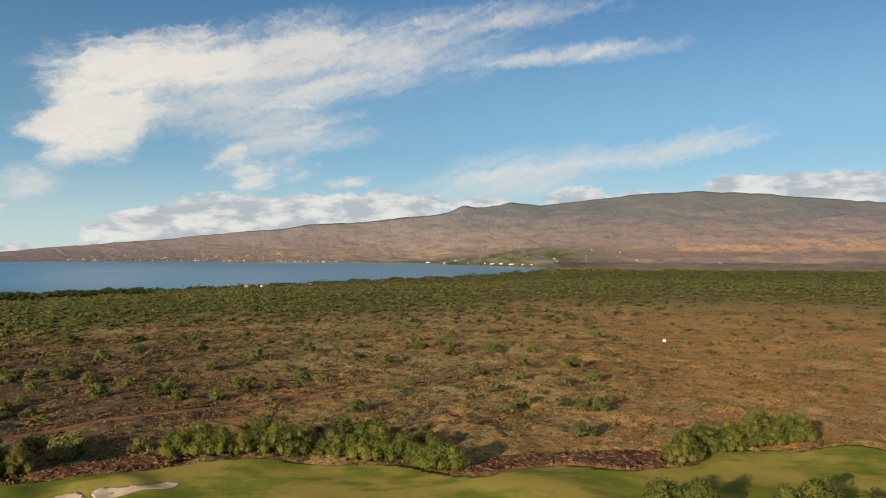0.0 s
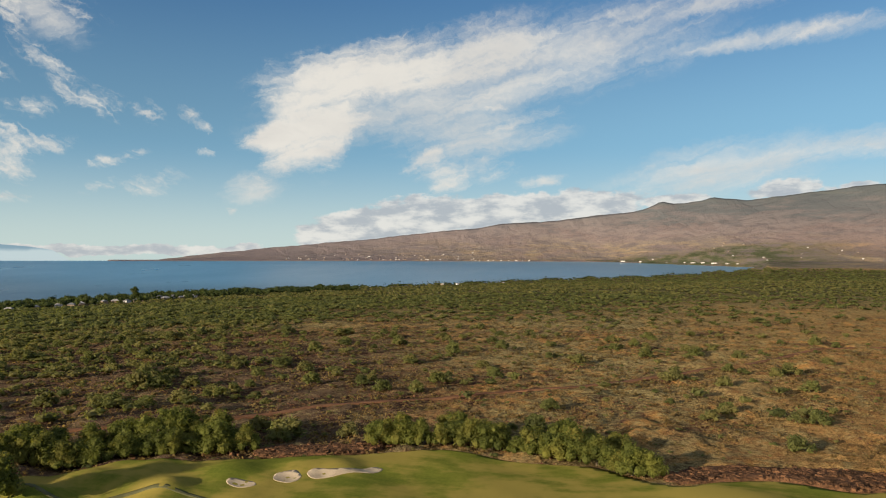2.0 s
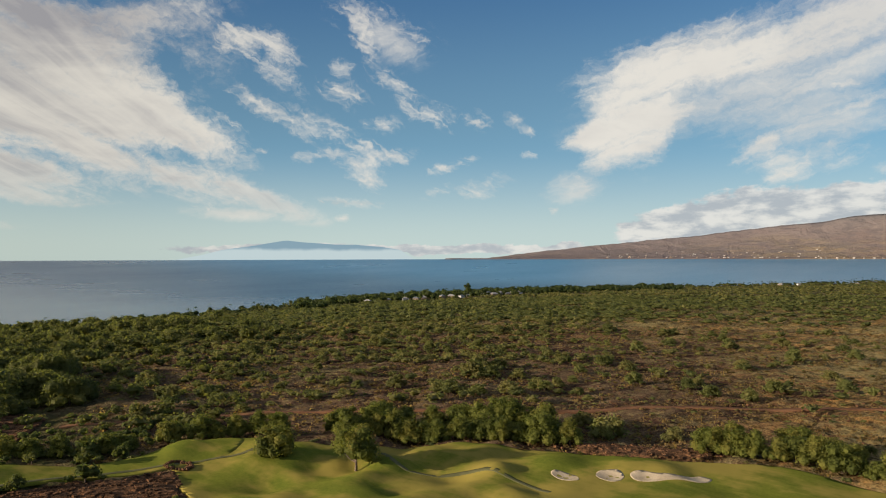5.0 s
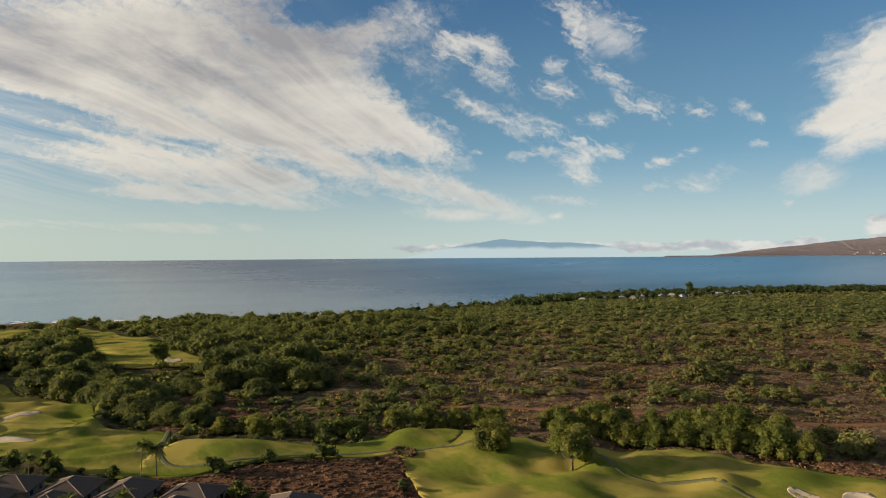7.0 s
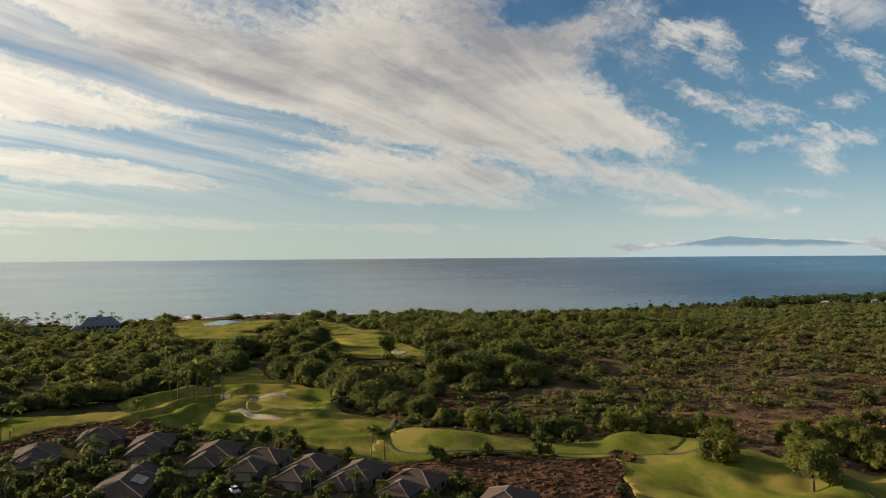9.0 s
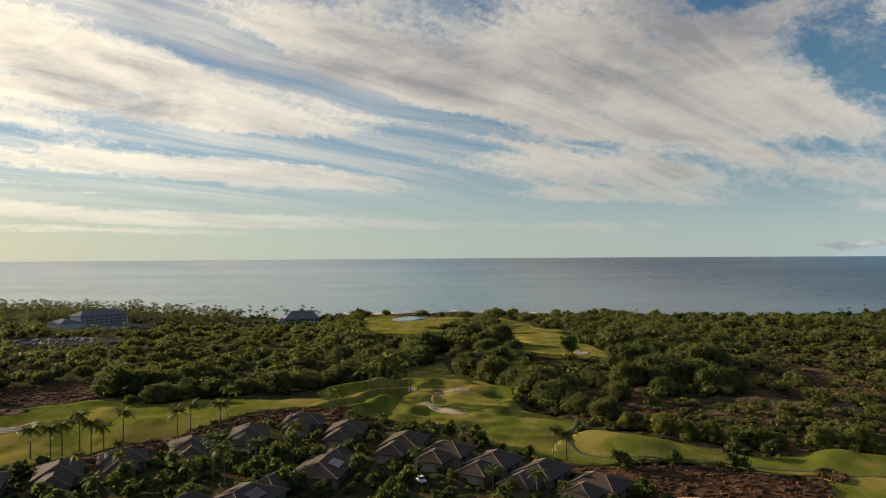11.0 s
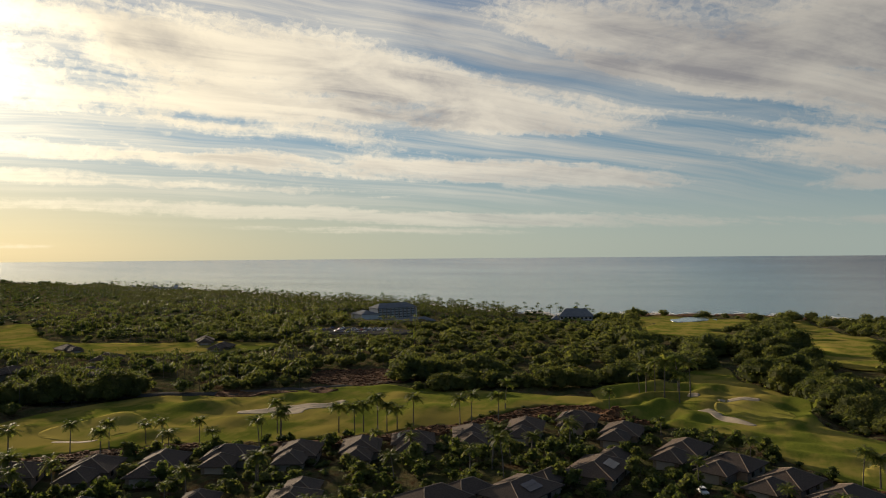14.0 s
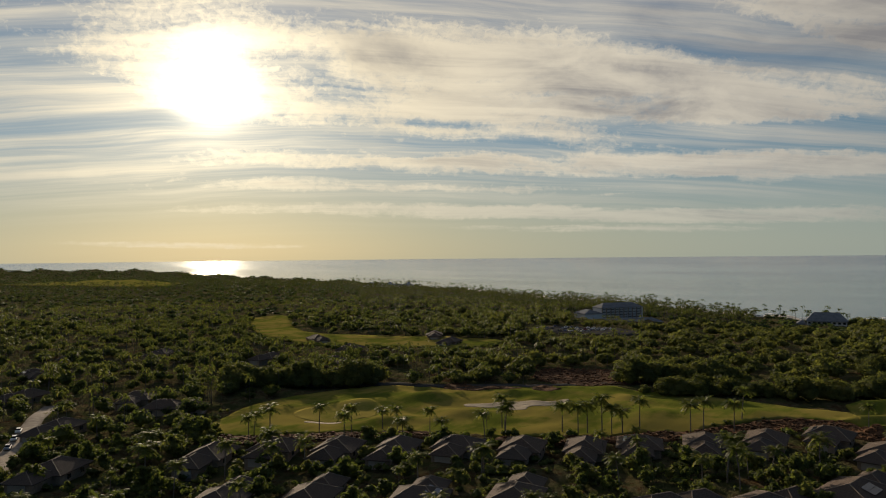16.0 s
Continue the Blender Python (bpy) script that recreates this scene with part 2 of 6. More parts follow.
GAPS_MIDDLE = [(106.2, 16.9, 5.2, 1.34, 19), (99.2, 14.2, 6.5, 0.91, 24), (85.7, 10.2, 11.8, 0.79, 11), (75.4, 8.2, 3.6, 1.04, 8), (69.5, 6.9, 2.9, 0.73, 13), (100.0, 8.9, 14.0, 0.73, 5), (112.6, 9.9, 4.7, 0.55, 9), (92.6, 7.3, 4.9, 0.49, 4), (129.6, 8.3, 1.9, 0.61, 7), (119.4, 7.7, 3.2, 0.55, 17), (105.1, 5.1, 10.3, 0.49, 3), (84.0, 3.7, 21.3, 1.22, 3), (129.3, 10.5, 2.3, 0.49, 3), (121.3, 4.3, 8.0, 0.42, 2)]
GAPS_WEST = [(113.3, 17.7, 7.3, 1.52, 14), (102.9, 14.9, 10.2, 1.68, 17), (92.8, 11.9, 2.8, 1.07, 16), (124.5, 10.0, 9.1, 0.69, 7), (111.7, 9.4, 11.4, 1.07, 6), (97.1, 8.8, 7.9, 0.84, 3), (130.3, 8.2, 3.1, 0.61, 2), (124.2, 4.7, 19.5, 0.61, 1), (120.8, 6.3, 10.4, 0.53, 5), (95.6, 4.4, 6.1, 0.91, 9), (151.0, 9.6, 5.7, 2.59, 11), (152.3, 12.1, 3.2, 1.07, -3), (140.5, 11.5, 2.7, 0.69, 3), (144.8, 2.9, 12.2, 0.61, 0)]
GREY = [(103, 15.5, 11, 3, 16), (95, 17, 12, 4, 8), (112, 12, 8, 2.5, 10), (89.1, 14.9, 6.8, 3.18, 18), (76.2, 14.7, 9.1, 3.77, 6), (66.8, 17.4, 10.5, 3.69, 12), (60.6, 15.8, 5.7, 2.88, 24), (104.7, 16, 7.4, 2.9, 12), (89.6, 18, 7.2, 2.81, 8), (115.7, 13.2, 9.1, 2.5, 12), (131.5, 15.3, 5.8, 2.51, 18), (107.4, 16.5, 8.4, 2.33, 12), (49, 4.1, 1.6, 0.34, -4), (44.5, 4.3, 3.6, 0.26, -2)]
# first two rows are unseen clouds, added to lighten faces turned from the sun
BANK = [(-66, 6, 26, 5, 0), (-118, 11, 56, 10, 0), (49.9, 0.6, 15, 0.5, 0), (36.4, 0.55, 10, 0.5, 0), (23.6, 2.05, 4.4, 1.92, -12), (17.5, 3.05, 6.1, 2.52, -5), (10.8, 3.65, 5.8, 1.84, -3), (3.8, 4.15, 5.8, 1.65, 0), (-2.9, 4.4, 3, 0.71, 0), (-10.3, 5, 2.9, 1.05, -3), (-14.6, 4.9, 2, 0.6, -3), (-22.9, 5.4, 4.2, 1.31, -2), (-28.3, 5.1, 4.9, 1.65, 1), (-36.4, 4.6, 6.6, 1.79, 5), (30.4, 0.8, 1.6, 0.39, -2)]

world = bpy.data.worlds.new("sky")
scene.world = world
world.use_nodes = True
n = Nodes(world.node_tree)
way = n.add("ShaderNodeTexCoord").outputs["Generated"]
xyz = n.add("ShaderNodeSeparateXYZ", {"Vector": way}).outputs
turn = n.math("MULTIPLY", n.math("ARCTAN2", n.math("MULTIPLY", xyz[0], -1.0), xyz[1]), 57.2958)
# behind the first view the turn runs on past 180
turn = n.math("ADD", turn, n.math("MULTIPLY", n.math("LESS_THAN", turn, -120.0), 360.0))
high = n.math("MULTIPLY", n.math("ARCSINE", xyz[2]), 57.2958)
plane = n.join(turn, high)
lift = n.math("ADD", n.math("MAXIMUM", xyz[2], 0.0), 0.16)
flat = n.join(n.math("DIVIDE", xyz[0], lift), n.math("DIVIDE", xyz[1], lift))
# streaks run with the wind, towards 42 degrees
wind = n.add("ShaderNodeMapping", {"Vector": flat, "Rotation": (0, 0, radians(-42)), "Scale": (1, 1, 1)}).outputs[0]
warp = n.noise(wind, 0.5, 3.0)
bent = n.vec("ADD", wind, n.vec("MULTIPLY", n.vec("SUBTRACT", warp.outputs["Color"], (0.5, 0.5, 0.5)), (1.1, 1.1, 0)))
streak = n.noise(n.vec("MULTIPLY", bent, (3.4, 0.34, 1)), 1.0, 10.0, 0.6).outputs["Fac"]
straight = n.vec("ADD", wind, n.vec("MULTIPLY", n.vec("SUBTRACT", warp.outputs["Color"], (0.5, 0.5, 0.5)), (0.35, 0.35, 0)))
band = n.noise(n.vec("MULTIPLY", straight, (7.5, 0.36, 1)), 1.0, 9.0, 0.6, 0.2).outputs["Fac"]
tuft = n.noise(n.vec("MULTIPLY", bent, (2.2, 1.3, 1)), 1.9, 10.0, 0.6, 0.5).outputs["Fac"]
fibre = n.noise(n.vec("MULTIPLY", bent, (11, 0.9, 1)), 1.2, 8.0, 0.62, 0.4).outputs["Fac"]
puff = n.noise(n.vec("MULTIPLY", plane, (1.0, 1.4, 1)), 0.3, 9.0, 0.58, 0.5).outputs["Fac"]
slow = n.vec("MULTIPLY", n.vec("SUBTRACT", n.noise(plane, 0.3, 4.0).outputs["Color"], (0.5, 0.5, 0.5)), (2.0, 1.1, 0))
quick = n.vec("MULTIPLY", n.vec("SUBTRACT", n.noise(plane, 1.1, 7.0, 0.66).outputs["Color"], (0.5, 0.5, 0.5)), (1.5, 0.95, 0))
calm = n.ramp(high, 1.0, 11.0, 0.25, 1.0)
shaken = n.vec("ADD", plane, n.vec("MULTIPLY", n.vec("ADD", slow, quick), n.join(1.0, calm)))


def combed(tilt, along, across, detail=8.0, twist=0.6):
    """Grain drawn out along one direction of the sky."""
    turned = n.add("ShaderNodeMapping", {"Vector": shaken, "Rotation": (0, 0, radians(-tilt))}).outputs[0]
    return n.noise(n.vec("MULTIPLY", turned, (along, across, 1)), 1.0, detail, 0.62, twist).outputs["Fac"]


def veil(mask, grains, low, high):
    """A soft cloud: a mask, feathered by grains of some weight."""
    for grain, weight in grains:
        mask = n.math("MULTIPLY_ADD", n.math("SUBTRACT", grain, 0.5), weight, mask)
    return n.ramp(mask, low, high)


drawn, curly = combed(-16, 0.14, 0.75), combed(30, 0.22, 1.05, twist=1.2)
fine = n.noise(n.vec("MULTIPLY", shaken, (1.0, 1.5, 1)), 1.3, 9.0, 0.66, 0.4).outputs["Fac"]
high_mask = n.math("MINIMUM", n.math("MULTIPLY", n.blobs(shaken, HIGH_CLOUD), 0.95), 1.2)
high_cloud = n.math("MULTIPLY", veil(high_mask, ((drawn, 1.8), (puff, 0.8), (fine, 0.8)), 0.08, 1.3), n.ramp(high_mask, 0.0, 0.25))
high_cloud = n.math("MULTIPLY", high_cloud, n.ramp(turn, -24.0, 22.0, 0.5, 1.0))
wisp_mask = n.math("MINIMUM", n.math("MULTIPLY", n.math("ADD", n.blobs(shaken, WISPS), n.blobs(shaken, CURLS)), 0.85), 0.95)
wisps = n.math("MULTIPLY", veil(wisp_mask, ((curly, 2.2), (fine, 1.5)), 0.1, 1.3), n.ramp(wisp_mask, 0.0, 0.35, 0.0, 0.85))
thin_mask = n.math("MINIMUM", n.blobs(shaken, THIN_CLOUD), 0.8)
thin = n.math("MULTIPLY", veil(thin_mask, ((drawn, 1.4), (fine, 0.5)), 0.0, 1.3), n.ramp(thin_mask, 0.0, 0.3, 0.0, 0.9))
wide_mask = n.math("ADD", n.math("ADD", n.blobs(shaken, SHEET), n.blobs(shaken, SHEET_MIDDLE)), n.math("ADD", n.blobs(shaken, SHEET_WEST), n.blobs(shaken, SHEET_BEHIND)))
wide_mask = n.math("MINIMUM", n.math("MULTIPLY", wide_mask, 0.8), 1.0)
gap_mask = n.math("ADD", n.blobs(shaken, GAPS), n.math("ADD", n.blobs(shaken, GAPS_MIDDLE), n.blobs(shaken, GAPS_WEST)))
sheet_mask = n.math("SUBTRACT", wide_mask, n.math("MULTIPLY", n.math("MINIMUM", gap_mask, 1.0), 0.55))
sheet_depth = n.math("MULTIPLY_ADD", n.math("SUBTRACT", tuft, 0.5), 1.5, n.math("MULTIPLY_ADD", n.math("SUBTRACT", streak, 0.5), 2.2, sheet_mask))
sheet = n.math("MULTIPLY", veil(sheet_depth, ((band, 0.6), (fibre, 0.35), (fine, 1.1)), -0.05, 1.05), n.ramp(wide_mask, 0.0, 0.3))
film = n.ramp(n.math("ADD", n.math("MULTIPLY", streak, 0.45), n.math("MULTIPLY", band, 0.55)), 0.38, 0.66, 0.1, 0.85)
film = n.math("MULTIPLY", film, n.math("MULTIPLY", n.ramp(turn, 60.0, 98.0), n.ramp(high, 1.5, 6.5)))
sheet = n.math("MULTIPLY", n.math("MAXIMUM", sheet, film), n.ramp(high, 2.0, 8.0, 0.55, 1.0))
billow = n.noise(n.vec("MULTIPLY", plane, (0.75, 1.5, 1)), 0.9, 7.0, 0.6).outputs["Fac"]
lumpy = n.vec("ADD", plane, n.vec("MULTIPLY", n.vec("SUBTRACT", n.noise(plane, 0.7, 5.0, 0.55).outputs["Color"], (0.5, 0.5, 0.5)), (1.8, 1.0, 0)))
cloud = n.math("MAXIMUM", n.math("MAXIMUM", high_cloud, wisps), n.math("MAXIMUM", thin, sheet))
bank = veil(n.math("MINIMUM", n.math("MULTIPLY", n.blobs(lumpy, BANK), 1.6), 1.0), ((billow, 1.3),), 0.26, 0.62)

sky = n.add("ShaderNodeTexSky", sky_type="NISHITA", sun_disc=False, sun_elevation=radians(SUN_HIGH), sun_rotation=radians(-SUN_TURN),
            altitude=60, air_density=1.0, dust_density=1.2, ozone_density=1.6)
off = n.math("MULTIPLY", n.math("ARCCOSINE", n.vec("DOT_PRODUCT", way, tuple(SUN))), 57.2958)
air = n.mix(n.ramp(high, 0.0, 9.0), (0.56, 0.70, 0.70), (0.23, 0.47, 0.66))
air = n.mix(n.ramp(high, 6.0, 24.0), air, (0.065, 0.20, 0.44))
# overhead, out of view, the air is made paler to lift shadows
air = n.mix(n.ramp(high, 24.0, 60.0), air, (0.10, 0.21, 0.42))
warm = n.math("MULTIPLY", n.math("EXPONENT", n.math("DIVIDE", off, -36.0)), n.ramp(high, 9.0, 0.0))
# the sky is deepest a quarter turn away from the sun
quarter = n.math("MULTIPLY_ADD", n.math("POWER", n.math("COSINE", n.math("MULTIPLY", off, 0.0174533)), 2.0), 0.50, 0.68)
quarter = n.math("ADD", 1.0, n.math("MULTIPLY", n.math("SUBTRACT", quarter, 1.0), n.ramp(high, 0.0, 12.0, 0.15, 1.0)))
air = n.vec("MULTIPLY", air, n.join(quarter, quarter, quarter))
air = n.mix(n.math("MULTIPLY", warm, 1.25, clamp=True), air, (0.86, 0.83, 0.52))
sky_colour = n.mix(0.88, n.vec("MULTIPLY", sky.outputs[0], (0.09, 0.09, 0.09)), air)
near_sun = n.math("EXPONENT", n.math("MULTIPLY", off, -1 / 29))
body = n.noise(n.vec("MULTIPLY", bent, (1.5, 1.0, 1)), 1.3, 8.0, 0.6, 0.3).outputs["Fac"]
white = n.mix(near_sun, (0.80, 0.765, 0.70), (1.6, 1.34, 0.88))
grey = n.mix(near_sun, (0.375, 0.37, 0.395), (0.66, 0.58, 0.45))
thick = n.math("ADD", n.math("MULTIPLY", n.math("MINIMUM", n.blobs(shaken, GREY), 0.6), 0.85), n.math("MULTIPLY", n.ramp(sheet_depth, 0.5, 1.3), n.ramp(band, 0.62, 0.38, 0.08, 0.42)))
thick = n.math("MULTIPLY", thick, n.ramp(body, 0.68, 0.40, 0.25, 1.15))
cloud_colour = n.mix(n.math("MULTIPLY_ADD", n.ramp(body, 0.62, 0.36), 0.20, thick, clamp=True), white, grey)
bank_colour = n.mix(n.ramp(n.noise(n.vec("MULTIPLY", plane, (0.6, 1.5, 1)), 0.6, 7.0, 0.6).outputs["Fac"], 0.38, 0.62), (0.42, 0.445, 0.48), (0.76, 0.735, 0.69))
sunward = n.ramp(off, 70.0, 22.0, 0.94, 1.35)
cloud_colour = n.vec("MULTIPLY", cloud_colour, n.join(sunward, sunward, sunward))
seen = n.mix(n.math("MULTIPLY", cloud, 0.96), sky_colour, cloud_colour)
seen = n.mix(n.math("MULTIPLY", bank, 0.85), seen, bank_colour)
dim = n.math("MULTIPLY", n.ramp(off, 100.0, 72.0, 1.0, 0.87), n.ramp(off, 62.0, 40.0, 1.0, 1.06))
seen = n.vec("MULTIPLY", seen, n.join(dim, dim, dim))
off = n.math("MULTIPLY", off, n.math("MULTIPLY_ADD", streak, -0.7, 1.35))
glow = n.math("ADD", n.math("MULTIPLY", n.math("EXPONENT", n.math("MULTIPLY", n.math("POWER", n.math("DIVIDE", off, 2.0), 2.0), -1.0)), 9.0),
              n.math("MULTIPLY", n.math("EXPONENT", n.math("DIVIDE", off, -4.5)), n.math("MULTIPLY_ADD", cloud, 2.2, 0.6)))
seen = n.vec("ADD", seen, n.vec("MULTIPLY", n.join(glow, glow, glow), (1.0, 0.86, 0.6)))
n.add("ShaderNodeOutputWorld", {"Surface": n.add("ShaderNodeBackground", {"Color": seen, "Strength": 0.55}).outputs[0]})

lamp = bpy.data.lights.new("sun", "SUN")
lamp.energy, lamp.angle, lamp.color = 5.0, radians(0.6), (1.0, 0.81, 0.58)
sun = new("sun", lamp)
sun.matrix_world = look((0, 0, 300), Vector((0, 0, 300)) - SUN)

# ---- materials ----
def material(name):
    m = bpy.data.materials.new(name)
    m.use_nodes = True
    return m, Nodes(m.node_tree)


def finish(n, colour, rough, bump=None, deep=0.1, spec=0.3, **more):
    values = {"Base Color": colour, "Roughness": rough, "Specular IOR Level": spec, **{k.replace("_", " "): v for k, v in more.items()}}
    if bump is not None:
        values["Normal"] = n.add("ShaderNodeBump", {"Height": bump, "Distance": deep, "Strength": 1.0}).outputs[0]
    shader = n.add("ShaderNodeBsdfPrincipled", values).outputs[0]
    n.add("ShaderNodeOutputMaterial", {"Surface": shader})
    return shader


def worn(name, dark, light, size, rough=0.9, fine=8.0, deep=0.05, spec=0.03, by_object=0.0):
    """A surface mottled at two scales, in metres."""
    m, n = material(name)
    at = n.add("ShaderNodeNewGeometry").outputs["Position"]
    big, small = n.noise(at, 1 / size, 5.0).outputs["Fac"], n.noise(at, fine / size, 5.0, 0.65).outputs["Fac"]
    f = n.math("ADD", n.math("MULTIPLY", big, 0.55), n.math("MULTIPLY", small, 0.45))
    colour = n.mix(n.ramp(f, 0.36, 0.64), dark, light)
    if by_object:
        r = n.add("ShaderNodeObjectInfo").outputs["Random"]
        colour = n.mix(1.0, colour, n.join(*[n.math("MULTIPLY_ADD", r, by_object, 1 - by_object / 2)] * 3), "MULTIPLY")
    finish(n, colour, rough, small, deep, spec)
    return m


def foliage(name, dark, light, warm, size=9.0, gloss=0.75, shine=0.12, thin=0.5):
    """Leaves: hue shifts from plant to plant and from spray to spray; some light comes through."""
    m, n = material(name)
    g = n.add("ShaderNodeNewGeometry")
    plant = n.noise(g.outputs["Position"], 1 / size, 2.0).outputs["Fac"]
    own = n.add("ShaderNodeObjectInfo").outputs["Random"]
    leaf = g.outputs["Random Per Island"]
    c = n.mix(n.ramp(n.math("ADD", n.math("MULTIPLY", plant, 0.8), n.math("MULTIPLY", leaf, 0.2)), 0.25, 0.75), dark, light)
    c = n.mix(n.math("MULTIPLY", n.ramp(n.math("FRACT", n.math("ADD", own, n.math("MULTIPLY", plant, 2.0))), 0.45, 1.0), 0.6), c, warm)
    a = n.add("ShaderNodeBsdfPrincipled", {"Base Color": c, "Roughness": gloss, "Specular IOR Level": shine}).outputs[0]
    b = n.add("ShaderNodeBsdfTranslucent", {"Color": n.vec("MULTIPLY", c, (2.1, 2.1, 1.1))}).outputs[0]
    n.add("ShaderNodeOutputMaterial", {"Surface": n.add("ShaderNodeMixShader", {0: thin, 1: a, 2: b}).outputs[0]})
    return m


KIAWE = foliage("kiawe_leaves", (0.048, 0.060, 0.015), (0.118, 0.130, 0.028), (0.175, 0.158, 0.037), thin=0.4)
WOODLAND = foliage("woodland_leaves", (0.047, 0.058, 0.020), (0.092, 0.103, 0.032), (0.115, 0.114, 0.038), 12)
SHORE_TREE = foliage("shore_tree_leaves", (0.022, 0.036, 0.014), (0.05, 0.07, 0.026), (0.075, 0.085, 0.03), 14)
BUSH = foliage("bush_leaves", (0.052, 0.062, 0.022), (0.122, 0.130, 0.040), (0.17, 0.145, 0.056), 14, thin=0.38)
GARDEN = foliage("garden_leaves", (0.036, 0.050, 0.016), (0.086, 0.104, 0.032), (0.12, 0.118, 0.042), 5)
PALM = foliage("palm_fronds", (0.04, 0.056, 0.015), (0.09, 0.11, 0.03), (0.14, 0.13, 0.045), 5, 0.6, 0.1)
SHORE_PALM = foliage("shore_palm_fronds", (0.024, 0.034, 0.011), (0.055, 0.068, 0.02), (0.085, 0.08, 0.03), 5, 0.6, 0.1)
BARK = worn("bark", (0.06, 0.045, 0.035), (0.17, 0.13, 0.10), 0.6, 0.9)
PALM_BARK = worn("palm_bark", (0.09, 0.075, 0.06), (0.19, 0.165, 0.135), 0.4, 0.9)
LAVA = worn("lava_rock", (0.027, 0.017, 0.011), (0.168, 0.088, 0.047), 3.0, 0.95, 6, 0.5)
SAND = worn("bunker_sand", (0.27, 0.22, 0.155), (0.40, 0.33, 0.24), 4.0, 0.95, 10, 0.03)
DIRT = worn("dirt_track", (0.10, 0.05, 0.028), (0.19, 0.098, 0.052), 5.0, 0.95)
PATH = worn("cart_path", (0.07, 0.072, 0.034), (0.105, 0.102, 0.052), 3.0, 0.9)
ASPHALT = worn("asphalt", (0.05, 0.047, 0.043), (0.08, 0.075, 0.068), 4.0, 1.0, spec=0.0)
DRIVE = worn("paved_drive", (0.20, 0.165, 0.13), (0.30, 0.255, 0.21), 2.0, 0.9)
BEACH = worn("beach_sand", (0.42, 0.37, 0.30), (0.6, 0.54, 0.45), 12.0, 0.95)


def turf(name, dark, light, dry):
    m, n = material(name)
    at = n.add("ShaderNodeNewGeometry").outputs["Position"]
    big = n.noise(at, 1 / 22, 4.0, 0.6).outputs["Fac"]
    mow = n.noise(n.vec("MULTIPLY", at, (0.3, 1, 1)), 1 / 6, 5.0, 0.6).outputs["Fac"]
    fine = n.noise(at, 1.2, 4.0, 0.7).outputs["Fac"]
    c = n.mix(n.ramp(n.math("ADD", n.math("MULTIPLY", mow, 0.6), n.math("MULTIPLY", fine, 0.4)), 0.3, 0.7), dark, light)
    c = n.mix(n.math("MULTIPLY", n.ramp(n.math("MULTIPLY_ADD", mow, 0.3, big), 0.55, 0.76), 0.9), c, dry)
    # blade tips catch low light
    finish(n, c, 1.0, fine, 0.08, 0.0, Sheen_Weight=0.03, Sheen_Roughness=0.6, Sheen_Tint=(0.75, 0.72, 0.16, 1))
    return m


FAIRWAY = turf("fairway_turf", (0.060, 0.080, 0.013), (0.118, 0.130, 0.021), (0.21, 0.165, 0.043))
GREEN = turf("putting_green", (0.135, 0.135, 0.025), (0.20, 0.183, 0.04), (0.26, 0.205, 0.055))


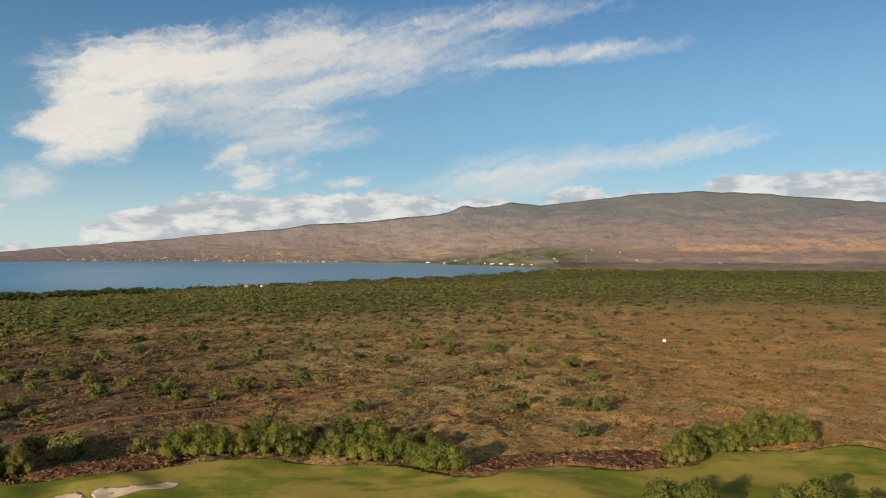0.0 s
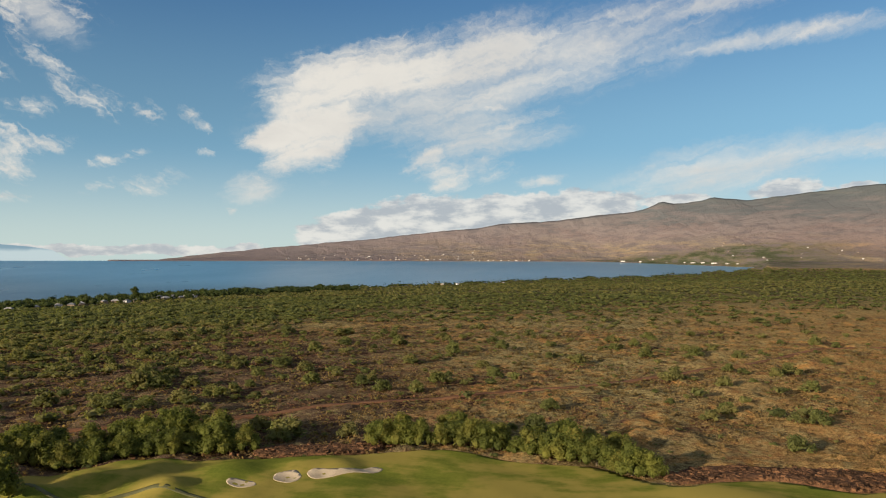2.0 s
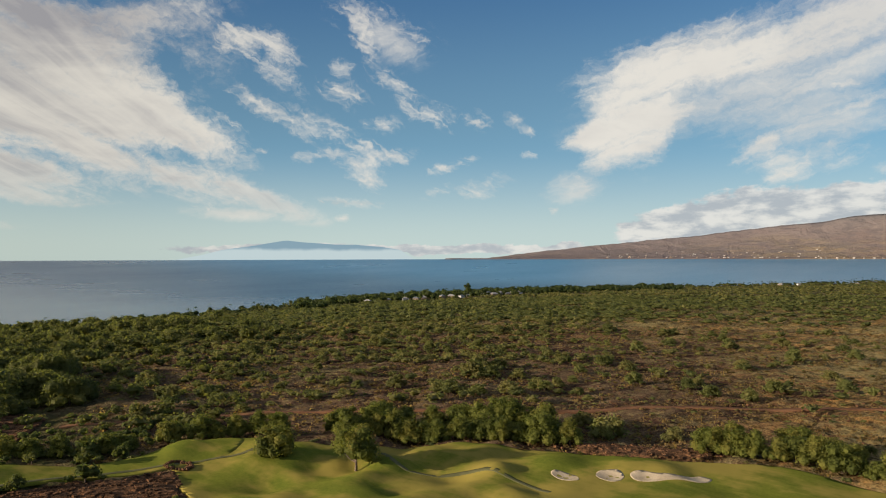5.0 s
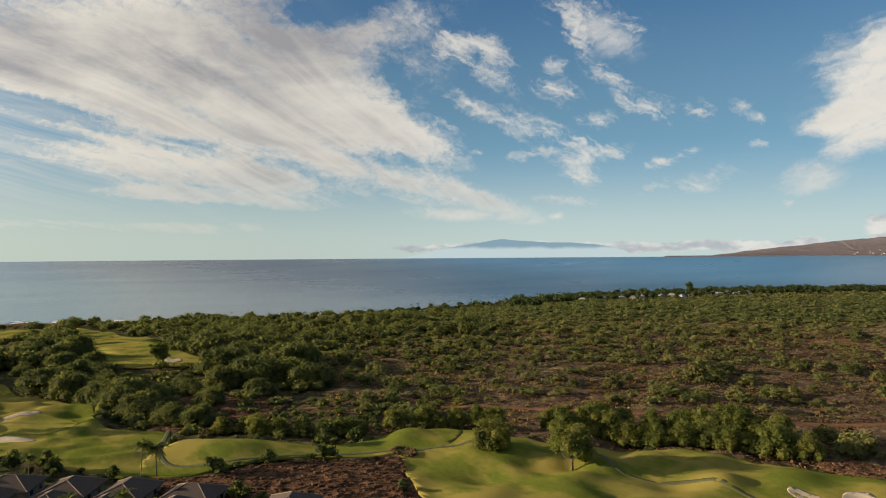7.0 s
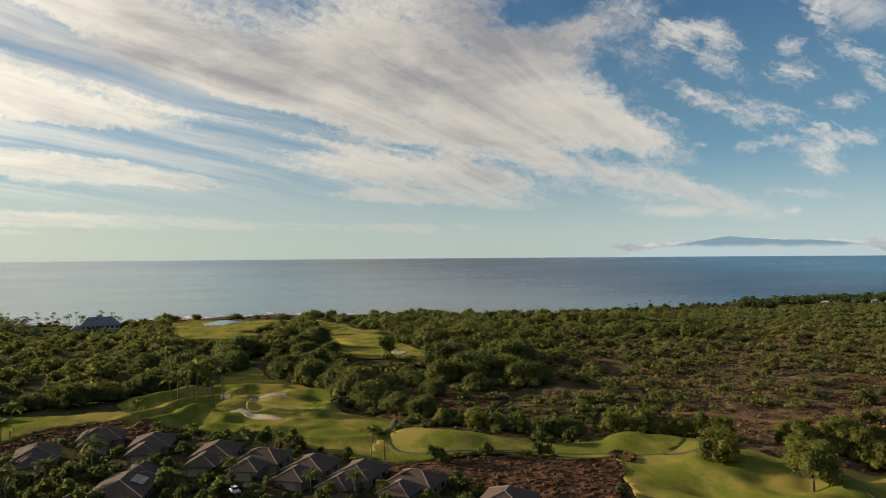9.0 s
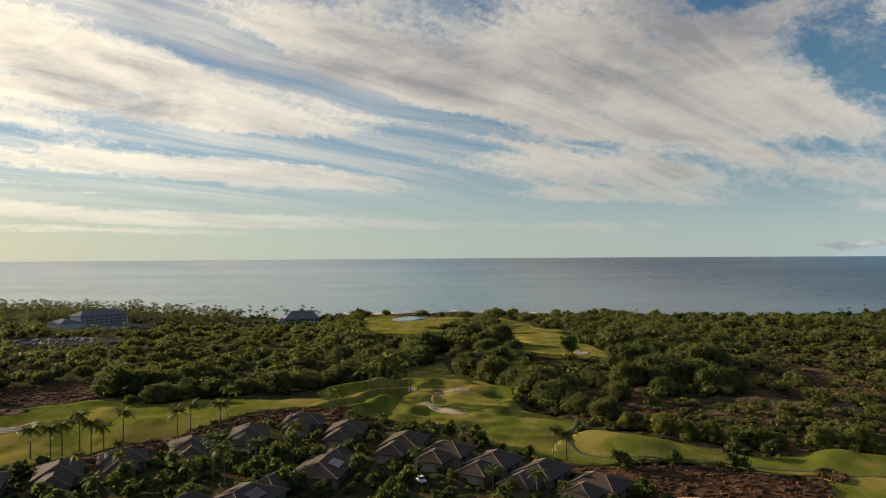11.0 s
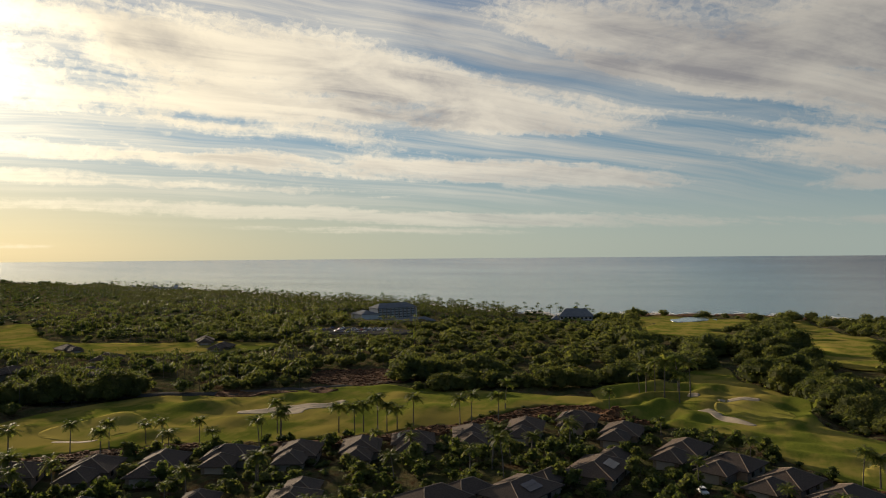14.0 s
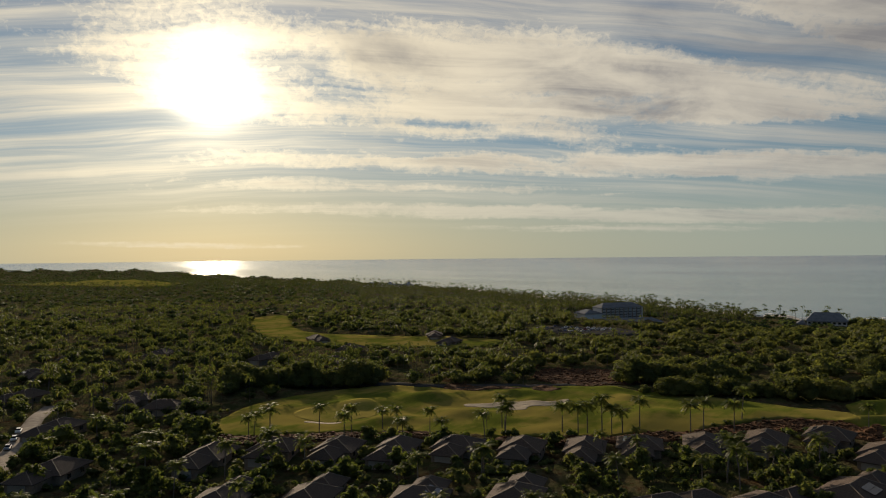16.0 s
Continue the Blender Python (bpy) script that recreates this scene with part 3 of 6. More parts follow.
def soil():
    """Red cinder soil, dry grass, dark lava and, far off, mountain slopes with distance haze in their tints."""
    m, n = material("dry_ground")
    at = n.add("ShaderNodeNewGeometry").outputs["Position"]
    zone = n.add("ShaderNodeSeparateColor", {"Color": n.add("ShaderNodeAttribute", attribute_name="zone").outputs["Color"]}).outputs
    big, mid = n.noise(at, 1 / 70, 5.0, 0.6).outputs["Fac"], n.noise(at, 1 / 9, 6.0, 0.65).outputs["Fac"]
    fine = n.noise(at, 0.9, 5.0, 0.7).outputs["Fac"]
    along = n.noise(n.vec("MULTIPLY", at, (1, 0.35, 1)), 1 / 14, 6.0, 0.65).outputs["Fac"]
    chips_and_shade = n.noise(at, 1 / 2.4, 6.0, 0.72).outputs["Fac"]
    rock = n.add("ShaderNodeAttribute", attribute_name="rock").outputs["Fac"]
    speck = n.noise(at, 2.6, 3.0, 0.75).outputs["Fac"]
    fine = n.math("MULTIPLY_ADD", speck, 0.55, n.math("MULTIPLY", fine, 0.45))
    grass = n.mix(n.ramp(fine, 0.36, 0.62), (0.082, 0.066, 0.03), (0.345, 0.278, 0.128))
    red = n.mix(n.ramp(fine, 0.36, 0.62), (0.112, 0.058, 0.02), (0.48, 0.262, 0.09))
    red = n.mix(n.math("MULTIPLY", rock, 0.85), red, n.mix(n.ramp(fine, 0.3, 0.7), (0.07, 0.05, 0.036), (0.19, 0.135, 0.09)))
    lava = n.mix(n.ramp(fine, 0.36, 0.62), (0.03, 0.02, 0.016), (0.11, 0.06, 0.04))
    f = n.ramp(n.math("SUBTRACT", n.math("ADD", n.math("MULTIPLY", mid, 0.6), n.math("MULTIPLY", big, 0.4)), n.math("MULTIPLY", rock, 0.09)), 0.40, 0.56)
    c = n.mix(f, n.mix(n.ramp(along, 0.42, 0.6), red, lava), grass)
    c = n.mix(n.math("MULTIPLY", n.math("MULTIPLY", zone[0], 0.8), n.ramp(n.math("MULTIPLY_ADD", big, 0.5, n.math("MULTIPLY", along, 0.5)), 0.45, 0.54)), c, red)
    c = n.mix(zone[1], c, n.mix(n.ramp(mid, 0.4, 0.6), (0.062, 0.070, 0.026), (0.12, 0.10, 0.052)))
    c = n.mix(n.math("MULTIPLY", rock, 0.5), c, n.vec("MULTIPLY", c, (0.55, 0.57, 0.64)))
    # dark flecks: lava rock, and the small shadows beside it painted as colour
    c = n.mix(n.math("MULTIPLY", n.ramp(n.math("MULTIPLY_ADD", mid, 0.4, n.math("MULTIPLY", chips_and_shade, 0.6)), 0.50, 0.60), n.math("MULTIPLY_ADD", zone[0], -0.4, 0.84)), c, (0.052, 0.028, 0.015))
    straw = n.noise(n.vec("ADD", at, (37, 11, 0)), 1 / 3.1, 6.0, 0.7).outputs["Fac"]
    c = n.mix(n.math("MULTIPLY", n.ramp(straw, 0.53, 0.63), n.math("MULTIPLY_ADD", zone[1], -0.3, 0.4)), c, (0.29, 0.24, 0.115))
    wide = n.noise(n.vec("MULTIPLY", at, (1, 1, 6)), 1 / 420, 8.0, 0.62, 0.8).outputs["Fac"]
    slope = n.noise(n.vec("MULTIPLY", at, (1, 1, 3)), 1 / 85, 6.0, 0.65).outputs["Fac"]
    up = n.add("ShaderNodeSeparateXYZ", {"Vector": at}).outputs["Z"]
    tall = n.math("ADD", up, n.math("MULTIPLY", n.math("SUBTRACT", wide, 0.5), 190.0))
    east = n.ramp(n.add("ShaderNodeSeparateXYZ", {"Vector": at}).outputs["X"], 300.0, 1500.0)
    field = n.noise(n.vec("MULTIPLY", at, (1, 1, 7)), 1 / 190, 7.0, 0.6, 0.6).outputs["Fac"]
    band = n.math("ADD", up, n.math("MULTIPLY", n.math("SUBTRACT", field, 0.5), 60.0))
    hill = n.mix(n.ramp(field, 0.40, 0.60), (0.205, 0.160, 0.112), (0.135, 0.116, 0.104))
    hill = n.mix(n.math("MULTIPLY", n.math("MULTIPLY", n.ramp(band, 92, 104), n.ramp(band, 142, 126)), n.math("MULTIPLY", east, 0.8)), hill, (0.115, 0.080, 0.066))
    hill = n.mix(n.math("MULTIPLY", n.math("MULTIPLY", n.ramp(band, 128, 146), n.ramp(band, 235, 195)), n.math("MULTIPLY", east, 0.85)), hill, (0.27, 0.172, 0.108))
    # mauve stands in for distance haze, put into the slope colour
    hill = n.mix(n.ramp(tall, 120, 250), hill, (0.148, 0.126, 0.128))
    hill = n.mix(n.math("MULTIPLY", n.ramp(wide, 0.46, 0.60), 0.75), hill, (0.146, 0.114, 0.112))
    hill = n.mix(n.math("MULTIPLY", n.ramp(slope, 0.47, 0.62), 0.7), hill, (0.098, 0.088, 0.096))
    # westward slopes greyed in colour, as if seen through more haze
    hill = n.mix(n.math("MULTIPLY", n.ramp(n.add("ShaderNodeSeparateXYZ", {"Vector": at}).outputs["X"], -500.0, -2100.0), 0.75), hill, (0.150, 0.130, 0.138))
    hill = n.mix(n.math("MULTIPLY", n.ramp(n.noise(n.vec("MULTIPLY", at, (1, 1, 4)), 1 / 16, 4.0, 0.7).outputs["Fac"], 0.5, 0.7), 0.6), hill, (0.075, 0.07, 0.066))
    hill = n.mix(n.math("MULTIPLY", n.add("ShaderNodeAttribute", attribute_name="grove").outputs["Fac"], n.ramp(slope, 0.66, 0.40)), hill, (0.052, 0.062, 0.034))
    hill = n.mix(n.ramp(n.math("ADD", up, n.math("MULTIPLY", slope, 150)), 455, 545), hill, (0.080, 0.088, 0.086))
    # dark upper slopes; their blue cast is haze put into the colour
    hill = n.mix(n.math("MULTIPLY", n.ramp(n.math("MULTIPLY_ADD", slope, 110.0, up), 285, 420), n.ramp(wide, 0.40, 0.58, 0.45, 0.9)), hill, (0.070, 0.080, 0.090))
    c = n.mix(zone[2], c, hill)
    rise = n.math("MULTIPLY", zone[2], n.math("MULTIPLY", n.noise(at, 1 / 150, 7.0, 0.55, 0.6).outputs["Fac"], 36.0))
    finish(n, c, 0.95, n.math("ADD", rise, n.math("MULTIPLY_ADD", fine, 2.0, n.math("MULTIPLY", mid, 2.5))), 0.6, 0.0)
    return m


SOIL = soil()


def sea_surface():
    m, n = material("sea_water")
    at = n.add("ShaderNodeNewGeometry").outputs["Position"]
    swell = n.noise(n.vec("MULTIPLY", at, (1, 0.5, 1)), 1 / 30, 6.0, 0.65).outputs["Fac"]
    wide = n.noise(n.vec("MULTIPLY", at, (1, 0.35, 1)), 1 / 420, 4.0, 0.6).outputs["Fac"]
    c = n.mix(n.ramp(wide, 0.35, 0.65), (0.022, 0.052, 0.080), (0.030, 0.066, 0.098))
    # bluer northward: bay water's own tint plus reflected sky put into the colour
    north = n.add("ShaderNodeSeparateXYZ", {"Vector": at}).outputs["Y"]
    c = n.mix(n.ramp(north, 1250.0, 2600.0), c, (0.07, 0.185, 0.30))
    # the wind roughens the open channel; the lee of the point lies calm
    wind = n.ramp(north, -200.0, 1300.0)
    c = n.mix(n.math("MULTIPLY", wind, n.ramp(north, 2300.0, 1200.0, 0.0, 0.6)), c, (0.022, 0.075, 0.145))
    chop = n.noise(n.vec("MULTIPLY", at, (1, 0.6, 1)), 1 / 9, 4.0, 0.6).outputs["Fac"]
    ripple = n.math("MULTIPLY", n.math("MULTIPLY_ADD", chop, 0.15, swell), n.math("MULTIPLY_ADD", wind, 2.7, 0.5))
    finish(n, c, n.math("MULTIPLY_ADD", wind, 0.2, n.ramp(wide, 0.3, 0.7, 0.07, 0.13)), ripple, 1.0, 0.5, IOR=1.33)
    return m


SEA = sea_surface()

# ---- ground, sea and mountains ----
def mesh_from(name, verts, faces, mat):
    """A mesh from arrays of corners and of equal faces."""
    verts, faces = np.asarray(verts, np.float32), np.asarray(faces, np.int32)
    me = bpy.data.meshes.new(name)
    count, sides = faces.shape
    me.vertices.add(len(verts))
    me.vertices.foreach_set("co", verts.ravel())
    me.loops.add(count * sides)
    me.loops.foreach_set("vertex_index", faces.ravel())
    me.polygons.add(count)
    me.polygons.foreach_set("loop_start", np.arange(0, count * sides, sides, dtype=np.int32))
    me.update(calc_edges=True)
    if mat:
        me.materials.append(mat)
    return me


def grid_faces(rows, cols):
    a = np.arange((rows - 1) * cols).reshape(rows - 1, cols)[:, :-1].ravel()
    return np.stack([a, a + cols, a + cols + 1, a + 1], 1)


def ring_grid(turns, reach, height):
    """A sheet of rings round the hovering point."""
    t, r = np.meshgrid(np.radians(turns), reach)
    x, y = -np.sin(t) * r, np.cos(t) * r
    z = height(x, y)
    return np.stack([x, y, z], 2).reshape(-1, 3), grid_faces(len(reach), len(turns))


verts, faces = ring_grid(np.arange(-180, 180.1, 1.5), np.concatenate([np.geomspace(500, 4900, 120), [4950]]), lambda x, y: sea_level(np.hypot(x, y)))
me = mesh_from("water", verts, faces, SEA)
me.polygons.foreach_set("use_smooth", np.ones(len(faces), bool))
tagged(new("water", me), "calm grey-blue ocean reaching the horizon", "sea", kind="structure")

# ---- the golf course ----
def round_outline(points, steps=5):
    """A closed curve through the points."""
    out, k = [], len(points)
    for i in range(k):
        p0, p1, p2, p3 = (np.array(points[(i + j - 1) % k], float) for j in range(4))
        for s in range(steps):
            t = s / steps
            out.append(tuple(0.5 * (2 * p1 + (p2 - p0) * t + (2 * p0 - 5 * p1 + 4 * p2 - p3) * t * t + (3 * p1 - p0 - 3 * p2 + p3) * t ** 3)))
    return out


def inside(outline, x, y):
    x, y = np.asarray(x), np.asarray(y)
    hit = np.zeros(x.shape, bool)
    for (ax, ay), (bx, by) in zip(outline, outline[1:] + outline[:1]):
        if ay != by:
            hit ^= ((ay > y) != (by > y)) & (x < (bx - ax) * (y - ay) / (by - ay) + ax)
    return hit


BARE = []  # outlines on which nothing grows


def patch(name, points, mat, lift, cell, label, category, rough=0.0, bare=True, sink=0.0, steps=5):
    """A sheet laid over the ground inside a rounded outline, with a turned-down edge."""
    outline = round_outline(points, steps)
    if bare:
        BARE.append(outline)
    bm = bmesh.new()
    bm.faces.new([bm.verts.new((x, y, 0)) for x, y in outline])
    for axis in (0, 1):
        low, high = min(p[axis] for p in outline), max(p[axis] for p in outline)
        for c in np.arange(math.floor(low / cell) * cell + cell, high, cell):
            at, no = [0, 0, 0], [0, 0, 0]
            at[axis], no[axis] = c + 0.013, 1
            bmesh.ops.bisect_plane(bm, geom=bm.verts[:] + bm.edges[:] + bm.faces[:], plane_co=at, plane_no=no, dist=1e-4)
    rim = {v for e in bm.edges if len(e.link_faces) == 1 for v in e.verts}
    co = np.array([v.co[:] for v in bm.verts])
    z = land(co[:, 0], co[:, 1]) + lift
    middle = np.mean(outline, 0)
    for v, h in zip(bm.verts, z):
        bump = 0.0 if v in rim else rough * (noise.noise((v.co.x * 0.55, v.co.y * 0.55, 3.1)) + 0.7 * noise.noise((v.co.x * 0.17, v.co.y * 0.17, 7.0)) + 0.6)
        v.co.z = h + bump - (0.0 if v in rim else sink)
    edges = [e for e in bm.edges if len(e.link_faces) == 1]
    down = bmesh.ops.extrude_edge_only(bm, edges=edges)["geom"]
    for v in down:
        if isinstance(v, bmesh.types.BMVert):
            v.co.z -= 0.6
    bmesh.ops.recalc_face_normals(bm, faces=bm.faces)
    me = bpy.data.meshes.new(name)
    bm.to_mesh(me)
    bm.free()
    me.polygons.foreach_set("use_smooth", np.ones(len(me.polygons), bool))
    me.materials.append(mat)
    return tagged(new(name, me), label, category, kind="structure")


def ribbon(name, points, width, mat, lift, label, category, step=3.0):
    """A path or road that follows the ground."""
    p = np.array(points, float)
    d = np.concatenate([[0], np.cumsum(np.hypot(*np.diff(p, axis=0).T))])
    s = np.arange(0, d[-1], step)
    x, y = np.interp(s, d, p[:, 0]), np.interp(s, d, p[:, 1])
    for _ in range(6):
        x[1:-1], y[1:-1] = (x[:-2] + 2 * x[1:-1] + x[2:]) / 4, (y[:-2] + 2 * y[1:-1] + y[2:]) / 4
    tx, ty = np.gradient(x), np.gradient(y)
    k = np.hypot(tx, ty)
    rows = []
    for off, low in ((-0.5, 0.5), (-0.48, 0), (-0.16, 0), (0.16, 0), (0.48, 0), (0.5, 0.5)):
        px, py = x - ty / k * width * off, y + tx / k * width * off
        rows.append(np.stack([px, py, np.maximum(land(px, py), land(x, y) - 0.1) + lift - low], 1))
    me = mesh_from(name, np.concatenate(rows), grid_faces(6, len(x)), mat)
    me.polygons.foreach_set("use_smooth", np.ones(len(me.polygons), bool))
    BARE.append(list(zip(*(rows[0][:, :2].T))) + list(zip(*(rows[-1][::-1, :2].T))))
    return tagged(new(name, me), label, category, kind="structure")


FAIRWAY_EAST = [(140.4, 232.2), (114.8, 230.9), (93.2, 232.2), (75.6, 217.4), (63.5, 212), (51.3, 205.2), (35.1, 209.2), (23, 205.2), (12.2, 197.1), (2.7, 201.2), (-13.5, 214.7), (-37.8, 216), (-56.7, 218.7), (-74.2, 212),
                (-90.5, 202.5), (-108, 195.8), (-124.2, 189), (-144.5, 182.2), (-159.3, 163.4), (-176.9, 148.5), (-195.8, 145.8), (-203.9, 135), (-205.2, 118.8), (-193.1, 108), (-168.8, 98.6), (-143.1, 91.8), (-121.5, 105.3),
                (-94.5, 128.2), (-40.5, 145.8), (13.5, 151.2), (54, 151.2), (101.2, 148.5), (148.5, 159.3)]
FAIRWAY_TEE = [(-205.2, 137.7), (-210.6, 118.8), (-214.7, 95.9), (-224.1, 83.7), (-234.9, 71.6), (-245.7, 59.4), (-240.3, 50), (-226.8, 40.5), (-213.3, 40.5), (-205.2, 52.7), (-207.9, 64.8), (-206.6, 78.3), (-201.2, 91.8), (-193.1, 108), (-191.7, 128.2)]
FAIRWAY_GREEN = [(-251.1, 54), (-263.2, 55.4), (-272.7, 45.9), (-280.8, 39.2), (-297, 36.5), (-320, 39.2), (-337.5, 29.7), (-364.5, 16.2), (-407.7, 10.8), (-405, -2.7), (-374, -13.5), (-353.7, -10), (-346, -20), (-334, -38), (-322, -47), (-310, -44), (-280.8, -35.1), (-267.3, -16.2), (-256.5, 0), (-248.4, 16.2), (-229.5, 23), (-216, 33.8), (-216, 44.6), (-232.2, 48.6)]
FAIRWAY_WEST = [(-149.9, -224.1), (-172.8, -237.6), (-195.8, -244.4), (-220.1, -243), (-243, -234.9), (-259.2, -216), (-274.1, -189), (-290.2, -170.1), (-299.7, -151.2), (-302.4, -124.2), (-313.2, -104), (-309.2, -77),
                (-305.1, -51.3), (-313.2, -29.7), (-303.8, -16.2), (-278.1, -16.2), (-278.1, -27), (-287.6, -44.6), (-278.1, -64.8), (-260.6, -75.6), (-244.4, -82.4), (-234.9, -95.9), (-225.5, -106.7), (-213.3, -121.5), (-201.2, -136.4),
                (-193.1, -156.6), (-183.6, -175.5), (-164.7, -191.7), (-151.2, -213.3)]
FAIRWAY_SHORE = [(-931.5, 94.5), (-992.3, 118.8), (-769.5, 113.4), (-675, 129.6), (-540, 113.4), (-460.4, 116.1), (-414.5, 113.4), (-417.2, 81), (-445.5, 62.1), (-527.9, 67.5), (-638.6, 67.5)]
FAIRWAY_POINT = [(-854.6, -74.2), (-999, -83.7), (-1026, -23), (-999, 40.5), (-945, 67.5), (-743.9, 16.2), (-607.5, 18.9), (-610.2, -37.8), (-702, -56.7)]
FAIRWAY_INNER = [(-465.8, -599.4), (-492.8, -577.8), (-407.7, -465.8), (-399.6, -398.2), (-418.5, -353.7), (-429.3, -307.8), (-434.7, -283.5), (-403.7, -267.3), (-361.8, -325.4), (-342.9, -384.8), (-367.2, -465.8)]
FAIRWAY_FAR = [(-729, -1945.4), (-957.2, -2025), (-1215, -2324.7), (-1080, -1726.7), (-853.2, -1394.6), (-769.5, -1625.4)]

GRASS = "golf fairway of short sunlit green turf"
patch("lawn_1", FAIRWAY_EAST, FAIRWAY, 0.22, 2.2, GRASS, "fairway")
patch("lawn_2", FAIRWAY_TEE, FAIRWAY, 0.26, 2.2, GRASS, "fairway")
patch("lawn_3", FAIRWAY_GREEN, FAIRWAY, 0.24, 1.4, GRASS, "fairway")
patch("lawn_4", FAIRWAY_WEST, FAIRWAY, 0.22, 2.2, GRASS, "fairway")
patch("lawn_5", FAIRWAY_SHORE, FAIRWAY, 0.9, 16, GRASS, "fairway")
patch("lawn_6", FAIRWAY_POINT, FAIRWAY, 0.9, 16, GRASS, "fairway")
patch("lawn_7", FAIRWAY_INNER, FAIRWAY, 0.7, 12, GRASS, "fairway")
patch("lawn_8", FAIRWAY_FAR, FAIRWAY, 2.5, 60, GRASS, "fairway")
patch("lawn_9", [(-290, 7), (-302, 3), (-313, 8), (-314, 18), (-306, 28), (-292, 31), (-282, 25), (-284, 13)], GREEN, 0.29, 1.4, "smooth putting green of pale turf", "putting green", bare=False)
patch("lawn_10", [(-202.5, -216), (-216, -205.2), (-210.6, -189), (-191.7, -191.7), (-183.6, -205.2), (-189, -218.7)], GREEN, 0.27, 2.2, "smooth putting green of pale turf", "putting green", bare=False)


def bunker(name, points, lift=0.30, lip=0.0, shrink=1.0):
    middle = np.mean(points, 0)
    points = [tuple(middle + (np.array(p) - middle) * shrink) for p in points]
    patch(name, points, SAND, lift, 1.1, "golf bunker filled with pale raked sand", "bunker", sink=lip, steps=6)


bunker("bunker_1", [(-101.9, 170.1), (-106.7, 172.1), (-106.7, 174.8), (-101.2, 175.5), (-98.6, 172.8)])
bunker("bunker_2", [(-91.1, 178.2), (-95.9, 178.2), (-97.2, 182.2), (-93.2, 185), (-89.8, 182.2)])
bunker("bunker_3", [(-85.7, 182.2), (-89.1, 184.3), (-87.8, 187.7), (-82.4, 189), (-77, 191.7), (-74.2, 196.4), (-70.9, 195.8), (-72.2, 191.7), (-77, 188.3), (-81, 185)])
bunker("bunker_4", [(-293, -5), (-300, -3), (-302, 1), (-297, 4), (-288, 6), (-281, 12), (-273, 19), (-269.5, 17), (-276, 9), (-283, 2.5), (-288, 0)], 0.34, shrink=0.8)
bunker("bunker_5", [(-317.5, -8), (-322, -7), (-322.5, -2), (-318, -2)], 0.34, shrink=0.7)
bunker("bunker_7", [(-313, 5), (-315.5, 6), (-316.5, 13), (-315, 20), (-313, 19), (-313.8, 12)], 0.34)
bunker("bunker_6", [(-237, -162), (-247, -162), (-253, -152), (-262, -141), (-259.5, -138), (-247, -145), (-239, -143.5), (-236, -152)], shrink=0.55)
bunker("bunker_8", [(-176.9, -205.2), (-180.9, -207.9), (-189, -195.8), (-190.4, -187.7), (-186.3, -187.7), (-180.9, -195.8)], shrink=0.6)
bunker("bunker_9", [(-239, -172), (-243, -173), (-250, -161), (-259, -150), (-269, -143), (-267, -140.5), (-256, -145), (-248, -153), (-242, -163)], 0.33)
bunker("bunker_10", [(-429.3, 91.8), (-440.1, 91.8), (-464.4, 99.9), (-461.7, 106.7), (-445.5, 102.6), (-432, 98.6)], 1.0)
patch("water_2", [(-931.5, -40.5), (-985, -29.7), (-990, 0), (-968, 14), (-922, 8.1), (-905, -16.2)], SEA, 1.3, 8, "still pond reflecting sky beside the shore fairway", "pond")

# broken lava along the edges of the turf
BANKS = []
ROCK = "bank of broken dark red-brown lava rock"
for i, (points, rough) in enumerate([
        ([(67.5, 217.4), (51.3, 207.9), (35.1, 212), (23, 207.9), (10.8, 201.2), (6.8, 210.6), (18.9, 224.1), (40.5, 226.8), (64.8, 229.5)], 1.3),
        ([(-78.3, 216), (-91.8, 205.2), (-108, 198.5), (-116.1, 202.5), (-108, 213.3), (-89.1, 221.4)], 1.6),
        ([(-212, 40.5), (-201.2, 52.7), (-203.9, 64.8), (-202.5, 78.3), (-197.1, 91.8), (-189, 106.7), (-167.4, 94.5), (-151.2, 86.4), (-159.3, 72.9), (-178.2, 59.4), (-194.4, 43.2), (-205.2, 32.4)], 1.0),
        ([(-256.5, 62.1), (-283.5, 48.6), (-318.6, 48.6), (-337.5, 62.1), (-324, 89.1), (-299.7, 113.4), (-270, 97.2), (-251.1, 78.3)], 1.5),
        ([(-202.5, -131), (-213.3, -117.5), (-226.8, -102.6), (-237.6, -91.8), (-245.7, -81), (-261.9, -72.9), (-278.1, -62.1), (-286.2, -43.2), (-275.4, -27), (-267.3, -18.9), (-266, -32.4), (-270, -48.6), (-256.5, -64.8), (-240.3, -72.9), (-226.8, -91.8), (-213.3, -108), (-197.1, -126.9)], 0.7),
        ([(-151.2, -210.6), (-164.7, -189), (-183.6, -172.8), (-191.7, -156.6), (-197.1, -143.1), (-190.4, -140.4), (-180.9, -159.3), (-159.3, -178.2), (-143.1, -202.5)], 0.7),
        ([(-305.1, -151.2), (-318.6, -135), (-337.5, -129.6), (-353.7, -162), (-337.5, -189), (-310.5, -180.9)], 1.0)]):
    BANKS.append(round_outline(points, 5))
    patch(f"ground_{i + 2}", points, LAVA, 0.12, 1.6, ROCK, "lava bank", rough * 0.35, bare=i != 3)

for k, points in ((10, [(-277, -207), (-265, -203), (-261, -190), (-267, -177), (-276, -168), (-280, -176), (-275, -190)]), (11, [(-288, -167), (-279, -164), (-278.5, -155), (-287, -154)])):
    patch(f"ground_{k}", points, LAVA, 0.3, 1.2, "pit of dark broken lava in the turf", "lava pit", 0.5)

